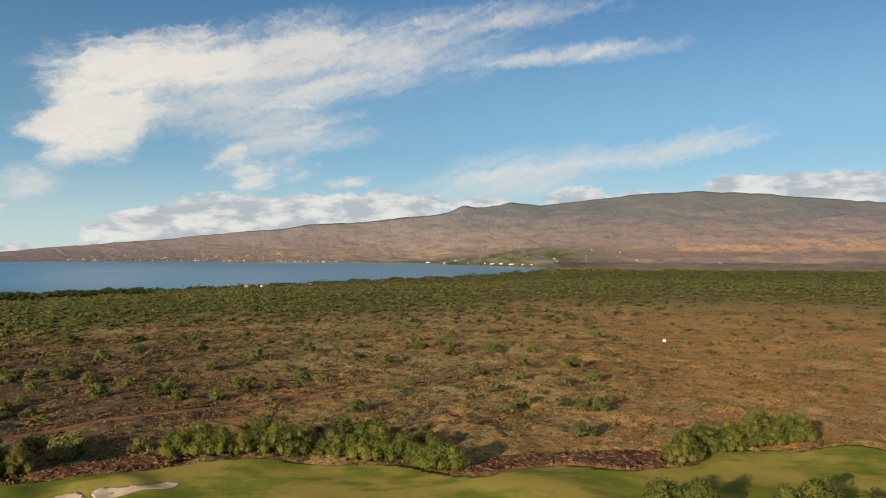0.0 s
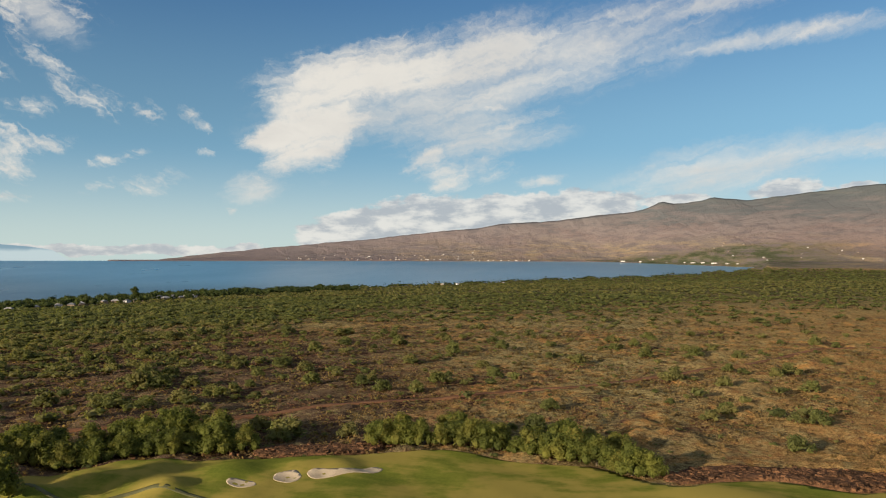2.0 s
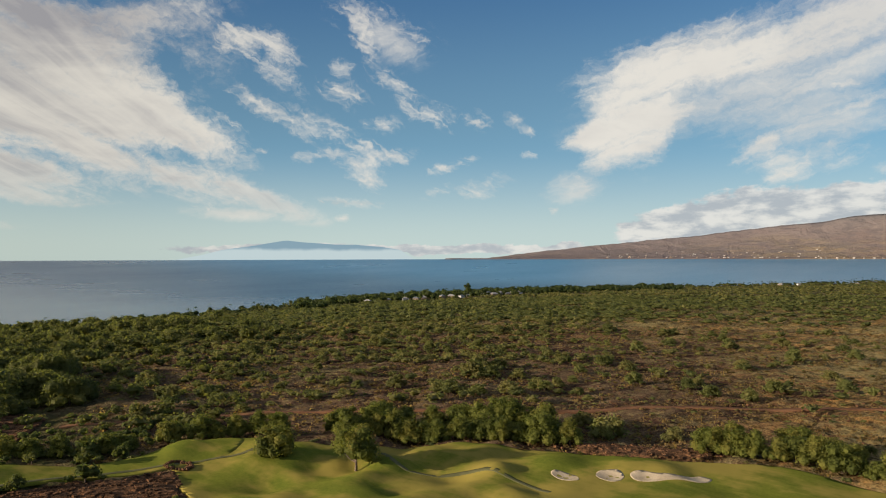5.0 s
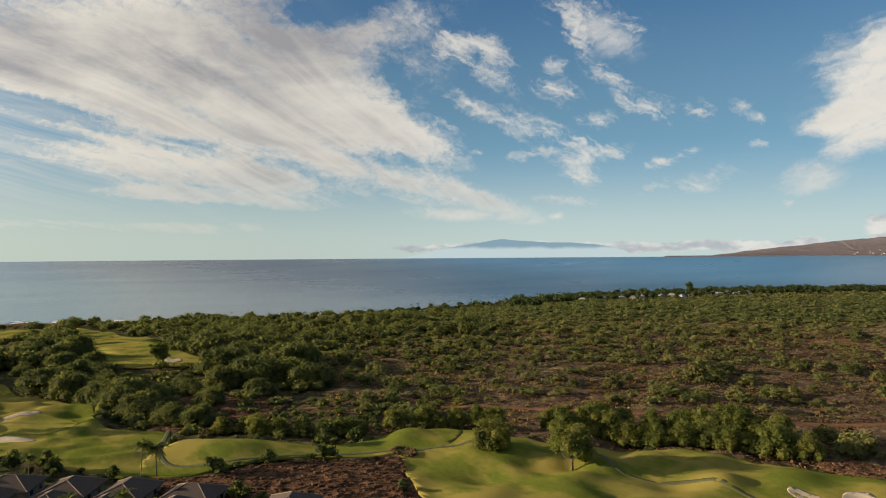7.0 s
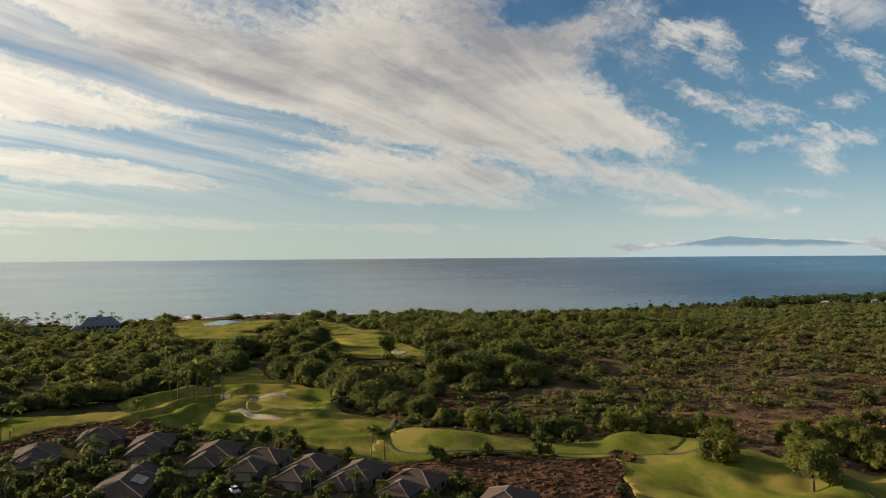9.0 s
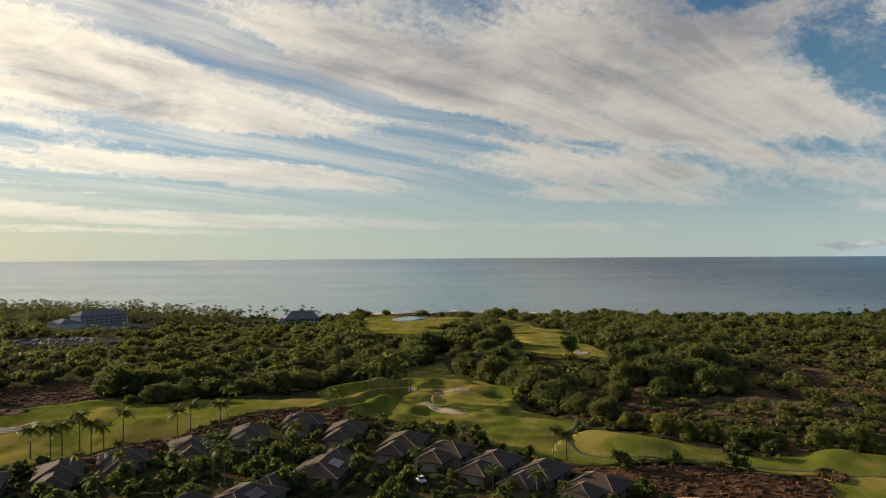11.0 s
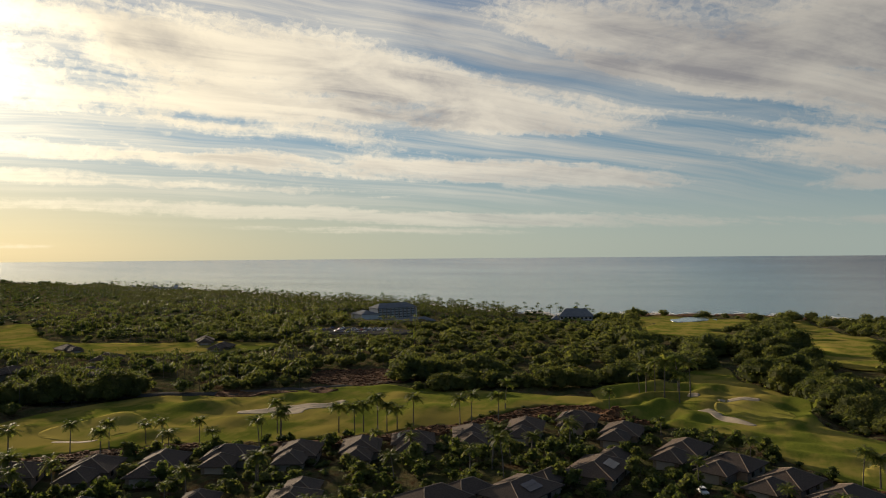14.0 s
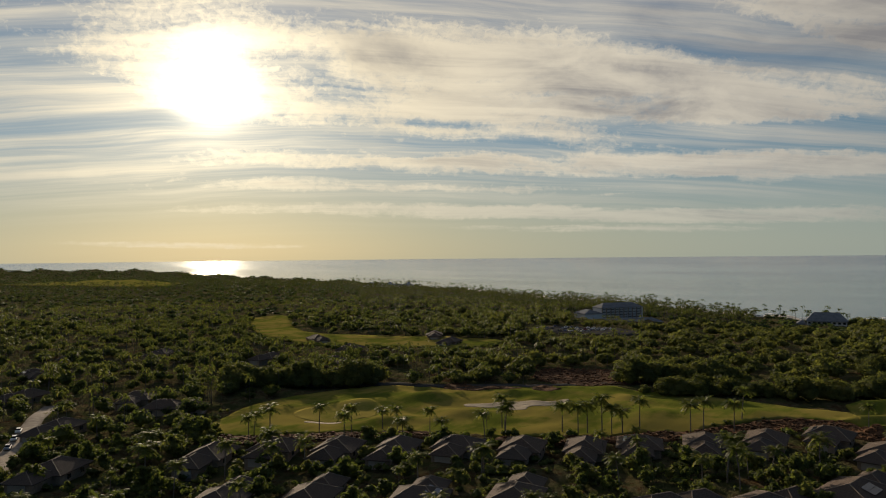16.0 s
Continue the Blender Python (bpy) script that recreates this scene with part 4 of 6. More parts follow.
ribbon("path_1", [(-99.9, 160.7), (-117.5, 162), (-126.9, 160.7), (-131, 155.2), (-137.7, 149.9), (-144.5, 148.5), (-156.6, 152.6), (-163.4, 159.3)], 1.6, PATH, 0.27, "pale concrete golf cart path", "path")
ribbon("path_2", [(-276.8, 59.4), (-255.2, 54), (-237.6, 47.2), (-218.7, 45.9), (-210.6, 54), (-212, 64.8), (-209.2, 78.3), (-203.9, 93.2), (-197.1, 108), (-189, 124.2), (-183.6, 135)], 1.7, PATH, 0.33, "pale concrete golf cart path", "path")
ribbon("road_1", [(-202.5, -290.2), (-243, -249.8), (-271.4, -206.6), (-276.8, -186.3), (-294.3, -170.1), (-309.2, -152.6), (-321.3, -136.4), (-337.5, -124.2)], 6, ASPHALT, 0.35, "grey asphalt road along the course", "road")
ribbon("road_2", [(-83.7, -222.8), (-95.9, -244.4), (-106.7, -261.9), (-121.5, -286.2), (-140.4, -313.2)], 6, DRIVE, 0.25, "pale paved street between houses", "road")
ribbon("road_3", [(-270, 108), (-247.1, 159.3), (-228.2, 182.2), (-207.9, 197.1), (-172.8, 224.1), (-148.5, 243), (-140.4, 252.5), (-131, 266), (-108, 287.6), (-81, 309.2), (-59.4, 326.7), (-37.8, 338.9), (-6.8, 368.6), (20.2, 401), (58.1, 445.5), (114.8, 530.6), (156.6, 556.2), (216, 567)],
       4.5, DIRT, 0.15, "rutted red dirt track through scrub", "dirt road")
patch("pavement_1", [(-502.2, -240.3), (-537.3, -216), (-567, -253.8), (-545.4, -299.7), (-507.6, -286.2)], ASPHALT, 0.4, 8, "asphalt car park behind the hotel", "car park")

# ---- the bare ground ----
TURNS_ALL = np.concatenate([np.arange(-180, -36, 3.0), np.arange(-36, 163, 0.36), np.arange(163, 180.1, 1.7)])
TURNS_ALL[-1] = 180
REACH = np.concatenate([[0, 20, 40, 60], np.geomspace(80, 210, 50), np.geomspace(213, 800, 190), np.geomspace(812, 3880, 105), np.linspace(3905, 4740, 56), [4760, 4800, 4860, 4940]])


def rugged(x, y):
    """The bare ground: hummocks of grass and broken lava wherever no turf lies."""
    r, t = np.hypot(x, y), np.degrees(np.arctan2(-x, y))
    relief = 0.75 * value_noise(x, y, 9, 1) + 0.6 * value_noise(x, y, 4.5, 2) + 0.45 * value_noise(x, y, 2.4, 3) - 0.2
    relief = relief + 1.5 * np.maximum(0, value_noise(x, y, 24, 7) + 0.5 * value_noise(x, y, 9, 8)) * smooth((6 - t) / 12) * smooth((r - 225) / 40) * smooth((900 - r) / 300)
    relief = relief * (0.55 + 0.6 * np.clip(patch_noise(x, y), 0, 1)) * smooth((1100 - r) / 500) * smooth((r - 100) / 80)
    bare = np.zeros(x.shape, bool)
    for outline in BARE:
        xs, ys = zip(*outline)
        close = (x > min(xs)) & (x < max(xs)) & (y > min(ys)) & (y < max(ys)) & (r < 700)
        if close.any():
            bare[close] |= inside(outline, x[close], y[close])
    return land(x, y) + np.where(bare, -0.35, relief - 0.05)


def patch_noise(x, y):
    return 0.5 + 0.9 * value_noise(x, y, 42, 5) + 0.4 * value_noise(x, y, 17, 6)


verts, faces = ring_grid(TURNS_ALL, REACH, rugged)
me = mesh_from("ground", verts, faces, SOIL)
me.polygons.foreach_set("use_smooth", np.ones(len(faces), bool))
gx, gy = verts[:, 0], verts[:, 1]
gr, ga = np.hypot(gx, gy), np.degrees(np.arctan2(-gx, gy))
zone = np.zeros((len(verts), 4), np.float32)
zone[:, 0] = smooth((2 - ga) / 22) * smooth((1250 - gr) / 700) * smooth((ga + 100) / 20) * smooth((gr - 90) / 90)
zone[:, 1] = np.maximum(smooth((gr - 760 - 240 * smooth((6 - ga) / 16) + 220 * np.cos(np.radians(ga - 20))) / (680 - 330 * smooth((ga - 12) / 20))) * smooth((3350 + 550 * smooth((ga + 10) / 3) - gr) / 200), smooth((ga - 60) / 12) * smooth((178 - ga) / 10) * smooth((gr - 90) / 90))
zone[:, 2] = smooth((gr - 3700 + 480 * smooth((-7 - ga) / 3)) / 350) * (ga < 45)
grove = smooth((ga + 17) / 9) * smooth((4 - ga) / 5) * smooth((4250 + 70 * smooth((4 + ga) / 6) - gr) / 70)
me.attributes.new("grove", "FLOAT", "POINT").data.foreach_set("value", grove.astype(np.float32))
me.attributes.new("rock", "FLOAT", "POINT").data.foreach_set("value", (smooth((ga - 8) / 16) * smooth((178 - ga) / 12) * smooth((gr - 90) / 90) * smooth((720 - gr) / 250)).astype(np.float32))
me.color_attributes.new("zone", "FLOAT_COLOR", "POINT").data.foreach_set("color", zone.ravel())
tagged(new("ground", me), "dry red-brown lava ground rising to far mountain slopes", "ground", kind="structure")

# the hotel's forecourt stays clear of trees
BARE.append([(-math.sin(radians(a)) * r, math.cos(radians(a)) * r) for a, r in ((109.8, 700), (117.6, 700), (117.6, 800), (109.8, 800))])

# ---- plants ----
def part(name, me, parent, label=""):
    ob = new(name, me)
    ob.parent = parent
    if label:
        ob["label"] = label
    return ob


def sprays(rng, lumps, count, leaf, thick=0.3, low=-0.45, wild=0.7):
    """Small kite-shaped sprays of leaves over a heap of lumps (x, y, z, radius, height)."""
    lumps = np.asarray(lumps, float)
    area = lumps[:, 3] ** 2
    pick = rng.choice(len(lumps), count, p=area / area.sum())
    d = rng.normal(size=(count, 3))
    d /= np.linalg.norm(d, axis=1)[:, None]
    d[:, 2] = np.where(d[:, 2] < low, -d[:, 2], d[:, 2])
    size = np.stack([lumps[pick, 3], lumps[pick, 3], lumps[pick, 4]], 1)
    at = lumps[pick, :3] + d * size * (1 - thick * rng.random((count, 1)) ** 2 + 0.13 * wild * rng.normal(size=(count, 1)))
    normal = d / size + (0, 0, 0.25) / size.mean(1)[:, None] + wild * rng.normal(size=(count, 3)) / size.mean(1)[:, None]
    normal /= np.linalg.norm(normal, axis=1)[:, None]
    a = np.cross(normal, rng.normal(size=(count, 3)))
    a /= np.linalg.norm(a, axis=1)[:, None]
    b = np.cross(normal, a)
    s = leaf * (0.55 + 0.7 * rng.random((count, 1)))
    quads = np.stack([at - a * s, at + b * s * 0.6 - a * s * 0.1, at + a * s, at - b * s * 0.6 + a * s * 0.2], 1)
    return quads.reshape(-1, 3)


def cores(lumps, scale, around=6, rows=3):
    """The closed inner body of each lump, in quads."""
    out = []
    for x, y, z, r, h in lumps:
        a, b = np.meshgrid(np.linspace(0, 2 * math.pi, around + 1), np.linspace(-1.2, 1.45, rows + 1))
        wob = 1 + 0.12 * np.sin(3 * a + x * 5) * np.cos(b)
        p = np.stack([x + scale * r * np.cos(a) * np.cos(b) * wob, y + scale * r * np.sin(a) * np.cos(b) * wob, z + scale * h * np.sin(b)], 2).reshape(-1, 3)
        out.append(p[grid_faces(rows + 1, around + 1)].reshape(-1, 3))
    return np.concatenate(out)


def crown_quads(rng, lumps, count, leaf, thick=0.3, low=-0.45, around=6, rows=3, wild=0.7, core=0.8):
    return np.concatenate([cores(lumps, core, around, rows), sprays(rng, lumps, count, leaf, thick, low, wild)])


def quad_faces(count):
    return np.arange(count * 4).reshape(count, 4)


def quad_mesh(name, quads, mat):
    return mesh_from(name, quads, quad_faces(len(quads) // 4), mat)


def tube(points, radii, sides=6):
    """A tapered limb along points."""
    p = np.asarray(points, float)
    rows = []
    for i, (q, r) in enumerate(zip(p, radii)):
        d = p[min(i + 1, len(p) - 1)] - p[max(i - 1, 0)]
        d /= np.linalg.norm(d)
        u = np.cross(d, (0.3, 1, 0.2))
        u /= np.linalg.norm(u)
        v = np.cross(d, u)
        a = np.linspace(0, 2 * math.pi, sides + 1)
        rows.append(q + r * (np.cos(a)[:, None] * u + np.sin(a)[:, None] * v))
    return np.concatenate(rows), grid_faces(len(p), sides + 1)


def joined(pieces):
    verts, faces, k = [], [], 0
    for v, f in pieces:
        verts.append(v)
        faces.append(f + k)
        k += len(v)
    return np.concatenate(verts), np.concatenate(faces)


def crown_lumps(rng, wide, high, base, count, skirt=0):
    """A spreading, uneven crown."""
    out = []
    for i in range(count):
        a, d = rng.random() * 2 * math.pi, wide * 0.62 * math.sqrt(rng.random())
        top = 1 - 0.8 * (d / wide) ** 2
        r = wide * (0.22 + 0.22 * rng.random())
        h = r * (0.55 + 0.4 * rng.random())
        z = base + h * 0.6 + max(0.0, (high - base) * top - 1.6 * h) * (0.25 + 0.75 * rng.random())
        out.append((d * math.cos(a), d * math.sin(a), z, r, h))
    # boughs that hang down to the ground round the skirt
    for i in range(skirt):
        a = (i + 0.6 * rng.random()) / max(skirt, 1) * 2 * math.pi
        out.append((wide * 0.62 * math.cos(a), wide * 0.62 * math.sin(a), high * 0.2, wide * 0.36, high * 0.22))
    # one broad body holds the lumps together
    out.append((0, 0, base + (high - base) * 0.40, wide * 0.62, (high - base) * 0.40))
    return out


def tree(name, rng, wide, high, leaf, count, mat, lumps=13, bare_below=0.28, skirt=0):
    """A tree with a forked trunk and a crown of sprays, standing at the origin."""
    heap = crown_lumps(rng, wide, high, high * bare_below, lumps, skirt)
    limbs = [tube([(0, 0, -0.4), (0.1, 0.05, high * 0.15), (0.15 * rng.normal(), 0.15 * rng.normal(), high * 0.3)], [high * 0.032, high * 0.022, high * 0.018])]
    for x, y, z, r, h in heap[:7]:
        limbs.append(tube([(0, 0, high * 0.18), (x * 0.4, y * 0.4, z * 0.62), (x * 0.9, y * 0.9, z)], [high * 0.016, high * 0.011, high * 0.005], 5))
    ob = new(name)
    part("trunk", mesh_from("trunk", *joined(limbs), BARK), ob)
    part("crown", quad_mesh("crown", crown_quads(rng, heap, count, leaf, around=6 if count > 1000 else 5, rows=3 if count > 1000 else 2, thick=0.42, wild=0.55, core=0.68), mat), ob)
    return ob


rng = np.random.default_rng(5)


def settle(ob, x, y, size=1.0, turn=0.0, high=None, sink=0.0):
    """The pose of a plant on the ground at x, y."""
    return Matrix.LocRotScale((x, y, float(land(x, y)) - sink), Euler((0, 0, turn)), (size, size, high or size))


class Kinds:
    """A few models of one plant; the first uses are the models themselves, the rest are copies."""

    def __init__(self, models, label, category, group):
        self.models, self.used, self.tags = models, set(), (label, category, group)

    def put(self, x, y, size, k=None):
        k = int(rng.integers(len(self.models))) if k is None else k
        ob, m = self.models[k], settle(None, x, y, size * (0.9 + 0.2 * rng.random()), rng.random() * 6.28, size * (0.85 + 0.3 * rng.random()))
        if k in self.used:
            base = ob.matrix_basis.copy()
            made = copy_thing(ob, m)
            made.matrix_basis = m
            return made
        self.used.add(k)
        ob.matrix_basis = m
        return tagged(ob, *self.tags)


def sow(density, low_turn, high_turn, near, far, keep=None, clear=True):
    """Random places between two turns and two distances; density in plants a hectare."""
    area = radians(high_turn - low_turn) * (far * far - near * near) / 2
    k = int(area * density / 1e4)
    t = np.radians(low_turn + (high_turn - low_turn) * rng.random(k))
    r = np.sqrt(near * near + (far * far - near * near) * rng.random(k))
    x, y = -np.sin(t) * r, np.cos(t) * r
    ok = np.ones(k, bool)
    if keep is not None:
        ok &= keep(x, y, np.degrees(t), r)
    ok &= r < coast_reach(np.degrees(t)) - 10
    if clear:
        for outline in BARE:
            xs, ys = zip(*outline)
            close = (x > min(xs)) & (x < max(xs)) & (y > min(ys)) & (y < max(ys)) & ok
            ok[close] &= ~inside(outline, x[close], y[close])
    return np.stack([x[ok], y[ok]], 1)


def spread(name, models, spots, sizes, mat, label, category, sink=0.1, tall=1.0, bark=0):
    """One object of many alike plants: models are arrays of quads, of which the first few may be bark."""
    verts, wood = [], []
    which = rng.integers(len(models), size=len(spots))
    z = land(spots[:, 0], spots[:, 1])
    for k, model in enumerate(models):
        at = which == k
        if not at.any():
            continue
        a, s = rng.random(at.sum()) * 6.28, sizes[at]
        c, sn = np.cos(a)[:, None], np.sin(a)[:, None]
        mx, my, mz = model.T
        high = s * tall * (0.8 + 0.4 * rng.random(at.sum()))
        v = np.stack([spots[at, :1] + s[:, None] * (mx * c - my * sn), spots[at, 1:2] + s[:, None] * (mx * sn + my * c), z[at][:, None] - sink + high[:, None] * mz], 2)
        verts.append(v.reshape(-1, 3))
        wood.append(np.tile(np.arange(len(model) // 4) < bark, at.sum()))
    verts = np.concatenate(verts)
    me = mesh_from(name, verts, quad_faces(len(verts) // 4), mat)
    if bark:
        me.materials.append(PALM_BARK)
        me.polygons.foreach_set("material_index", np.concatenate(wood).astype(np.int32))
    return tagged(new(name, me), label, category, kind="stuff")


def clumps(rng, wide, high, count, leaf, lumps, number, around=6, rows=2, wild=0.4, core=0.82):
    return [crown_quads(rng, crown_lumps(rng, wide, high, high * 0.02, lumps), count, leaf, 0.15, -0.2, around, rows, wild, core) for _ in range(number)]


def patchy(x, y, size, seed):
    return 0.5 + 0.5 * waves(x, y, size, seed) * 0.7 + 0.15 * waves(x, y, size * 0.37, seed + 3)


# single trees along the course and in the scrub beside it
KIAWES = Kinds([tree("kiawe_tree", rng, 6.6, 11.0, 0.36, 2900, KIAWE, 16, 0.03, 6) for _ in range(5)], "spreading olive-green kiawe tree on dry ground", "tree", "trees along the course")
BUSHES = Kinds([tree("kiawe_bush", rng, 4.2, 5.0, 0.42, 520, BUSH, 8, 0.0, 4) for _ in range(5)], "rounded olive-green thorn bush on red soil", "bush", "bushes in the scrub")


def hedge(points, spacing, size, depth=4.0, kinds=KIAWES):
    p = np.array(points, float)
    d = np.concatenate([[0], np.cumsum(np.hypot(*np.diff(p, axis=0).T))])
    for s in np.arange(0, d[-1], spacing):
        kinds.put(np.interp(s, d, p[:, 0]) + depth * (rng.random() - 0.5), np.interp(s, d, p[:, 1]) + depth * (rng.random() - 0.5), size * (0.75 + 0.45 * rng.random()))


hedge([(-81, 220), (-68, 226), (-49, 228), (-30, 226), (-14, 222), (-3, 214), (5, 206)], 5.0, 0.84)
hedge([(-61, 238), (-30, 235), (-5, 227)], 9.0, 0.8)
hedge([(70, 219), (81, 229), (100, 238), (124, 242)], 5.2, 0.82)
hedge([(86, 238), (108, 248), (122, 252)], 9.0, 0.8)
hedge([(160, 243), (176, 240), (190, 250)], 9.0, 0.7)
hedge([(-121, 203), (-128, 200), (-143, 193), (-159, 180), (-173, 169), (-181, 159)], 5.2, 0.9)
hedge([(-134, 213), (-148, 207), (-176, 186), (-192, 167)], 8.0, 0.95)
hedge([(-200, 152), (-214, 136), (-222, 119)], 7.0, 0.75)
hedge([(-222, 111), (-228, 95), (-241, 81), (-254, 68)], 7.0, 0.6)
for x, y, s in [(51, 169, 0.98), (59, 166, 0.95), (80, 168, 1.02), (87, 164, 1.1), (94, 161, 1.08), (-176, 131, 0.98)]:
    KIAWES.put(x, y, s)
lone = tree("monkeypod_tree", rng, 8.8, 15.5, 0.34, 6500, KIAWE, 26, 0.13)
lone.matrix_basis = settle(None, -153, 142)
tagged(lone, "large lone shade tree with forked pale trunk on turf", "tree")
copy_thing(lone, settle(None, -428, 86, 0.95))
for x, y, s in [(-224, 288, 1.7), (-216, 292, 1.5), (-232, 321, 1.4), (-238, 313, 1.7), (-205, 300, 1.3), (-228, 300, 1.5), (49, 251, 1.2), (-16, 250, 0.9), (-130, 232, 1.3), (-115, 221, 1.8), (-97, 232, 1.1), (-78, 240, 0.9), (-35, 292, 1.0), (65, 290, 0.6)]:
    BUSHES.put(x, y, s)
near_bushes = sow(11, -33, 66, 250, 600, lambda x, y, t, r: (patchy(x, y, 160, 4) + 0.010 * (t - 5) - 0.10 * smooth((-8 - t) / 12) > 0.40))
for x, y in near_bushes[:270]:
    BUSHES.put(x, y, 0.65 + 0.95 * rng.random() ** 2)

MIDDLE = clumps(rng, 5.0, 4.0, 36, 0.85, 1, 7, wild=0.7, core=0.72)
THIN = clumps(rng, 6.2, 3.7, 12, 1.35, 0, 7, 5)
FAR = clumps(rng, 8.2, 5.0, 7, 2.3, 0, 7, 5)


def scrub_cover(x, y, t, r):
    """Thin and open near the course, closing towards the shore; bare on the inland side."""
    inland = smooth((8 - t) / 16)
    close = smooth((r - 620 - 260 * inland + 300 * smooth((t - 18) / 26)) / (560 + 420 * inland - 240 * smooth((t - 20) / 24))) + 0.42 * smooth((t - 26) / 15) - 0.26 * smooth((-6 - t) / 14) * smooth((1600 - r) / 900)
    village = (t > 29) & (t < 50) & (table(COAST, t) - r < 300)
    return ~village & (rng.random(len(x)) < np.clip(0.2 + 1.15 * close, 0.05, 1)) & (rng.random(len(x)) < np.clip(patchy(x, y, 230, 6) * 1.7, 0.2, 1))


spots = np.concatenate([sow(75, -36, 70, 300, 700, scrub_cover), sow(120, 26, 72, 420, 700, scrub_cover)])
spread("scrub", MIDDLE, spots, 0.5 + 0.8 * rng.random(len(spots)) ** 1.5, BUSH, "olive-green thorn scrub over dry ground", "scrub")
spots = np.concatenate([sow(115, -36, 66, 680, 1250, scrub_cover), sow(95, 22, 68, 680, 1250, scrub_cover)])
spread("scrub", THIN, spots, 0.6 + 0.7 * rng.random(len(spots)), BUSH, "olive-green thorn scrub over dry ground", "scrub")
spots = sow(44, -37, 62, 1230, 2250, scrub_cover)
spread("scrub", FAR, spots, 0.6 + 0.5 * rng.random(len(spots)), BUSH, "closed olive-green scrub reaching to the shore", "scrub")
spots = sow(20, -37, 22, 2230, 4000, lambda x, y, t, r: scrub_cover(x, y, t, r) & (r < 3330 + 570 * smooth((t + 10) / 3)))
spread("scrub", FAR, spots, 1.0 + 0.6 * rng.random(len(spots)), BUSH, "closed olive-green scrub reaching to the shore", "scrub", tall=0.75)

# leafless grey-brown thorn scrub between the green bushes
DRY_SCRUB = foliage("dry_thorn", (0.075, 0.055, 0.028), (0.16, 0.12, 0.058), (0.13, 0.125, 0.045), 30, 1.0, 0.0)
spots = sow(150, -36, 62, 330, 1150, lambda x, y, t, r: (rng.random(len(x)) < np.clip(patchy(x, y, 120, 8) * 1.3 - 0.35 * smooth((-4 - t) / 14), 0.05, 1)) & (r < 800 + 350 * rng.random(len(x))))
spread("dry_scrub", THIN, spots, 0.18 + 0.3 * rng.random(len(spots)) ** 1.5, DRY_SCRUB, "leafless grey-brown thorn scrub on dry ground", "scrub")

# dry tufts on the open ground
TUFTS = [sprays(rng, [(0, 0, 0.1, 0.7, 0.4)], 5, 0.5, 0.4, 0.0) for _ in range(6)]
DRY = foliage("dry_grass", (0.10, 0.066, 0.03), (0.21, 0.15, 0.072), (0.13, 0.115, 0.045), 25, 1.0, 0.0)
spots = sow(1700, -34, 66, 222, 600, lambda x, y, t, r: rng.random(len(x)) < np.clip(patch_noise(x, y), 0.08, 1) * (1 - 0.75 * smooth((r - 280) / 340)))
spread("dry_grass", TUFTS, spots, 0.5 + 1.2 * rng.random(len(spots)) ** 2, DRY, "pale dry grass tufts on red soil", "grass", 0.05)

# broken rock on the lava banks and over the open ground
def rock_model(rng):
    c = np.array([(x, y, z) for z in (-0.5, 0.7) for x, y in ((-1, -1), (1, -1), (1, 1), (-1, 1))]) * (0.5 + 0.35 * rng.random((8, 3)))
    return c[np.array([(3, 2, 1, 0), (4, 5, 6, 7), (0, 1, 5, 4), (1, 2, 6, 5), (2, 3, 7, 6), (3, 0, 4, 7)])].reshape(-1, 3)


ROCKS = [rock_model(rng) for _ in range(12)]
for outline in BANKS:
    xs, ys = zip(*outline)
    area = (max(xs) - min(xs)) * (max(ys) - min(ys))
    spots = np.stack([min(xs) + (max(xs) - min(xs)) * rng.random(int(area * 0.5)), min(ys) + (max(ys) - min(ys)) * rng.random(int(area * 0.5))], 1)
    spots = spots[inside(outline, spots[:, 0], spots[:, 1])][:1100]
    spread("lava_rubble", ROCKS, spots, 0.35 + 0.75 * rng.random(len(spots)) ** 2, LAVA, "loose broken red-brown lava rocks on bank", "rocks", -0.3)
spots = sow(520, -33, 40, 216, 470, lambda x, y, t, r: (value_noise(x, y, 26, 31) + 0.5 * value_noise(x, y, 9, 32) > 0.12) & (rng.random(len(x)) < 0.9))
spread("lava_rubble", ROCKS, spots, 0.25 + 0.55 * rng.random(len(spots)) ** 2, LAVA, "scattered broken lava rocks on dry ground", "rocks", -0.15)

# dark trees of the far village
spots = sow(66, 22, 52, 1150, 2100, lambda x, y, t, r: (table(COAST, t) - r < 300) & (rng.random(len(x)) < np.where(table(COAST, t) - r < 262, 0.95, 0.3)))
VILLAGE = clumps(rng, 8.5, 11.0, 44, 1.5, 2, 6, 5, 2, 0.35)
spread("woods", VILLAGE, spots, 0.65 + 0.75 * rng.random(len(spots)) ** 1.5, SHORE_TREE, "dark green trees around the shore village", "trees")

spots = sow(90, -7, 80, 950, 3300, lambda x, y, t, r: (coast_reach(t) - r < 75) & (rng.random(len(x)) < 0.75))
spread("woods", VILLAGE, spots, 0.35 + 0.45 * rng.random(len(spots)), SHORE_TREE, "dark green trees fringing the shore", "trees")

# low young scrub between the bushes
spots = sow(150, -34, 66, 222, 640, lambda x, y, t, r: rng.random(len(x)) < np.clip(patchy(x, y, 90, 11) + 0.012 * t, 0.1, 1))
spread("scrub", THIN, spots, 0.14 + 0.26 * rng.random(len(spots)) ** 2, BUSH, "low grey-green young scrub on red soil", "scrub")

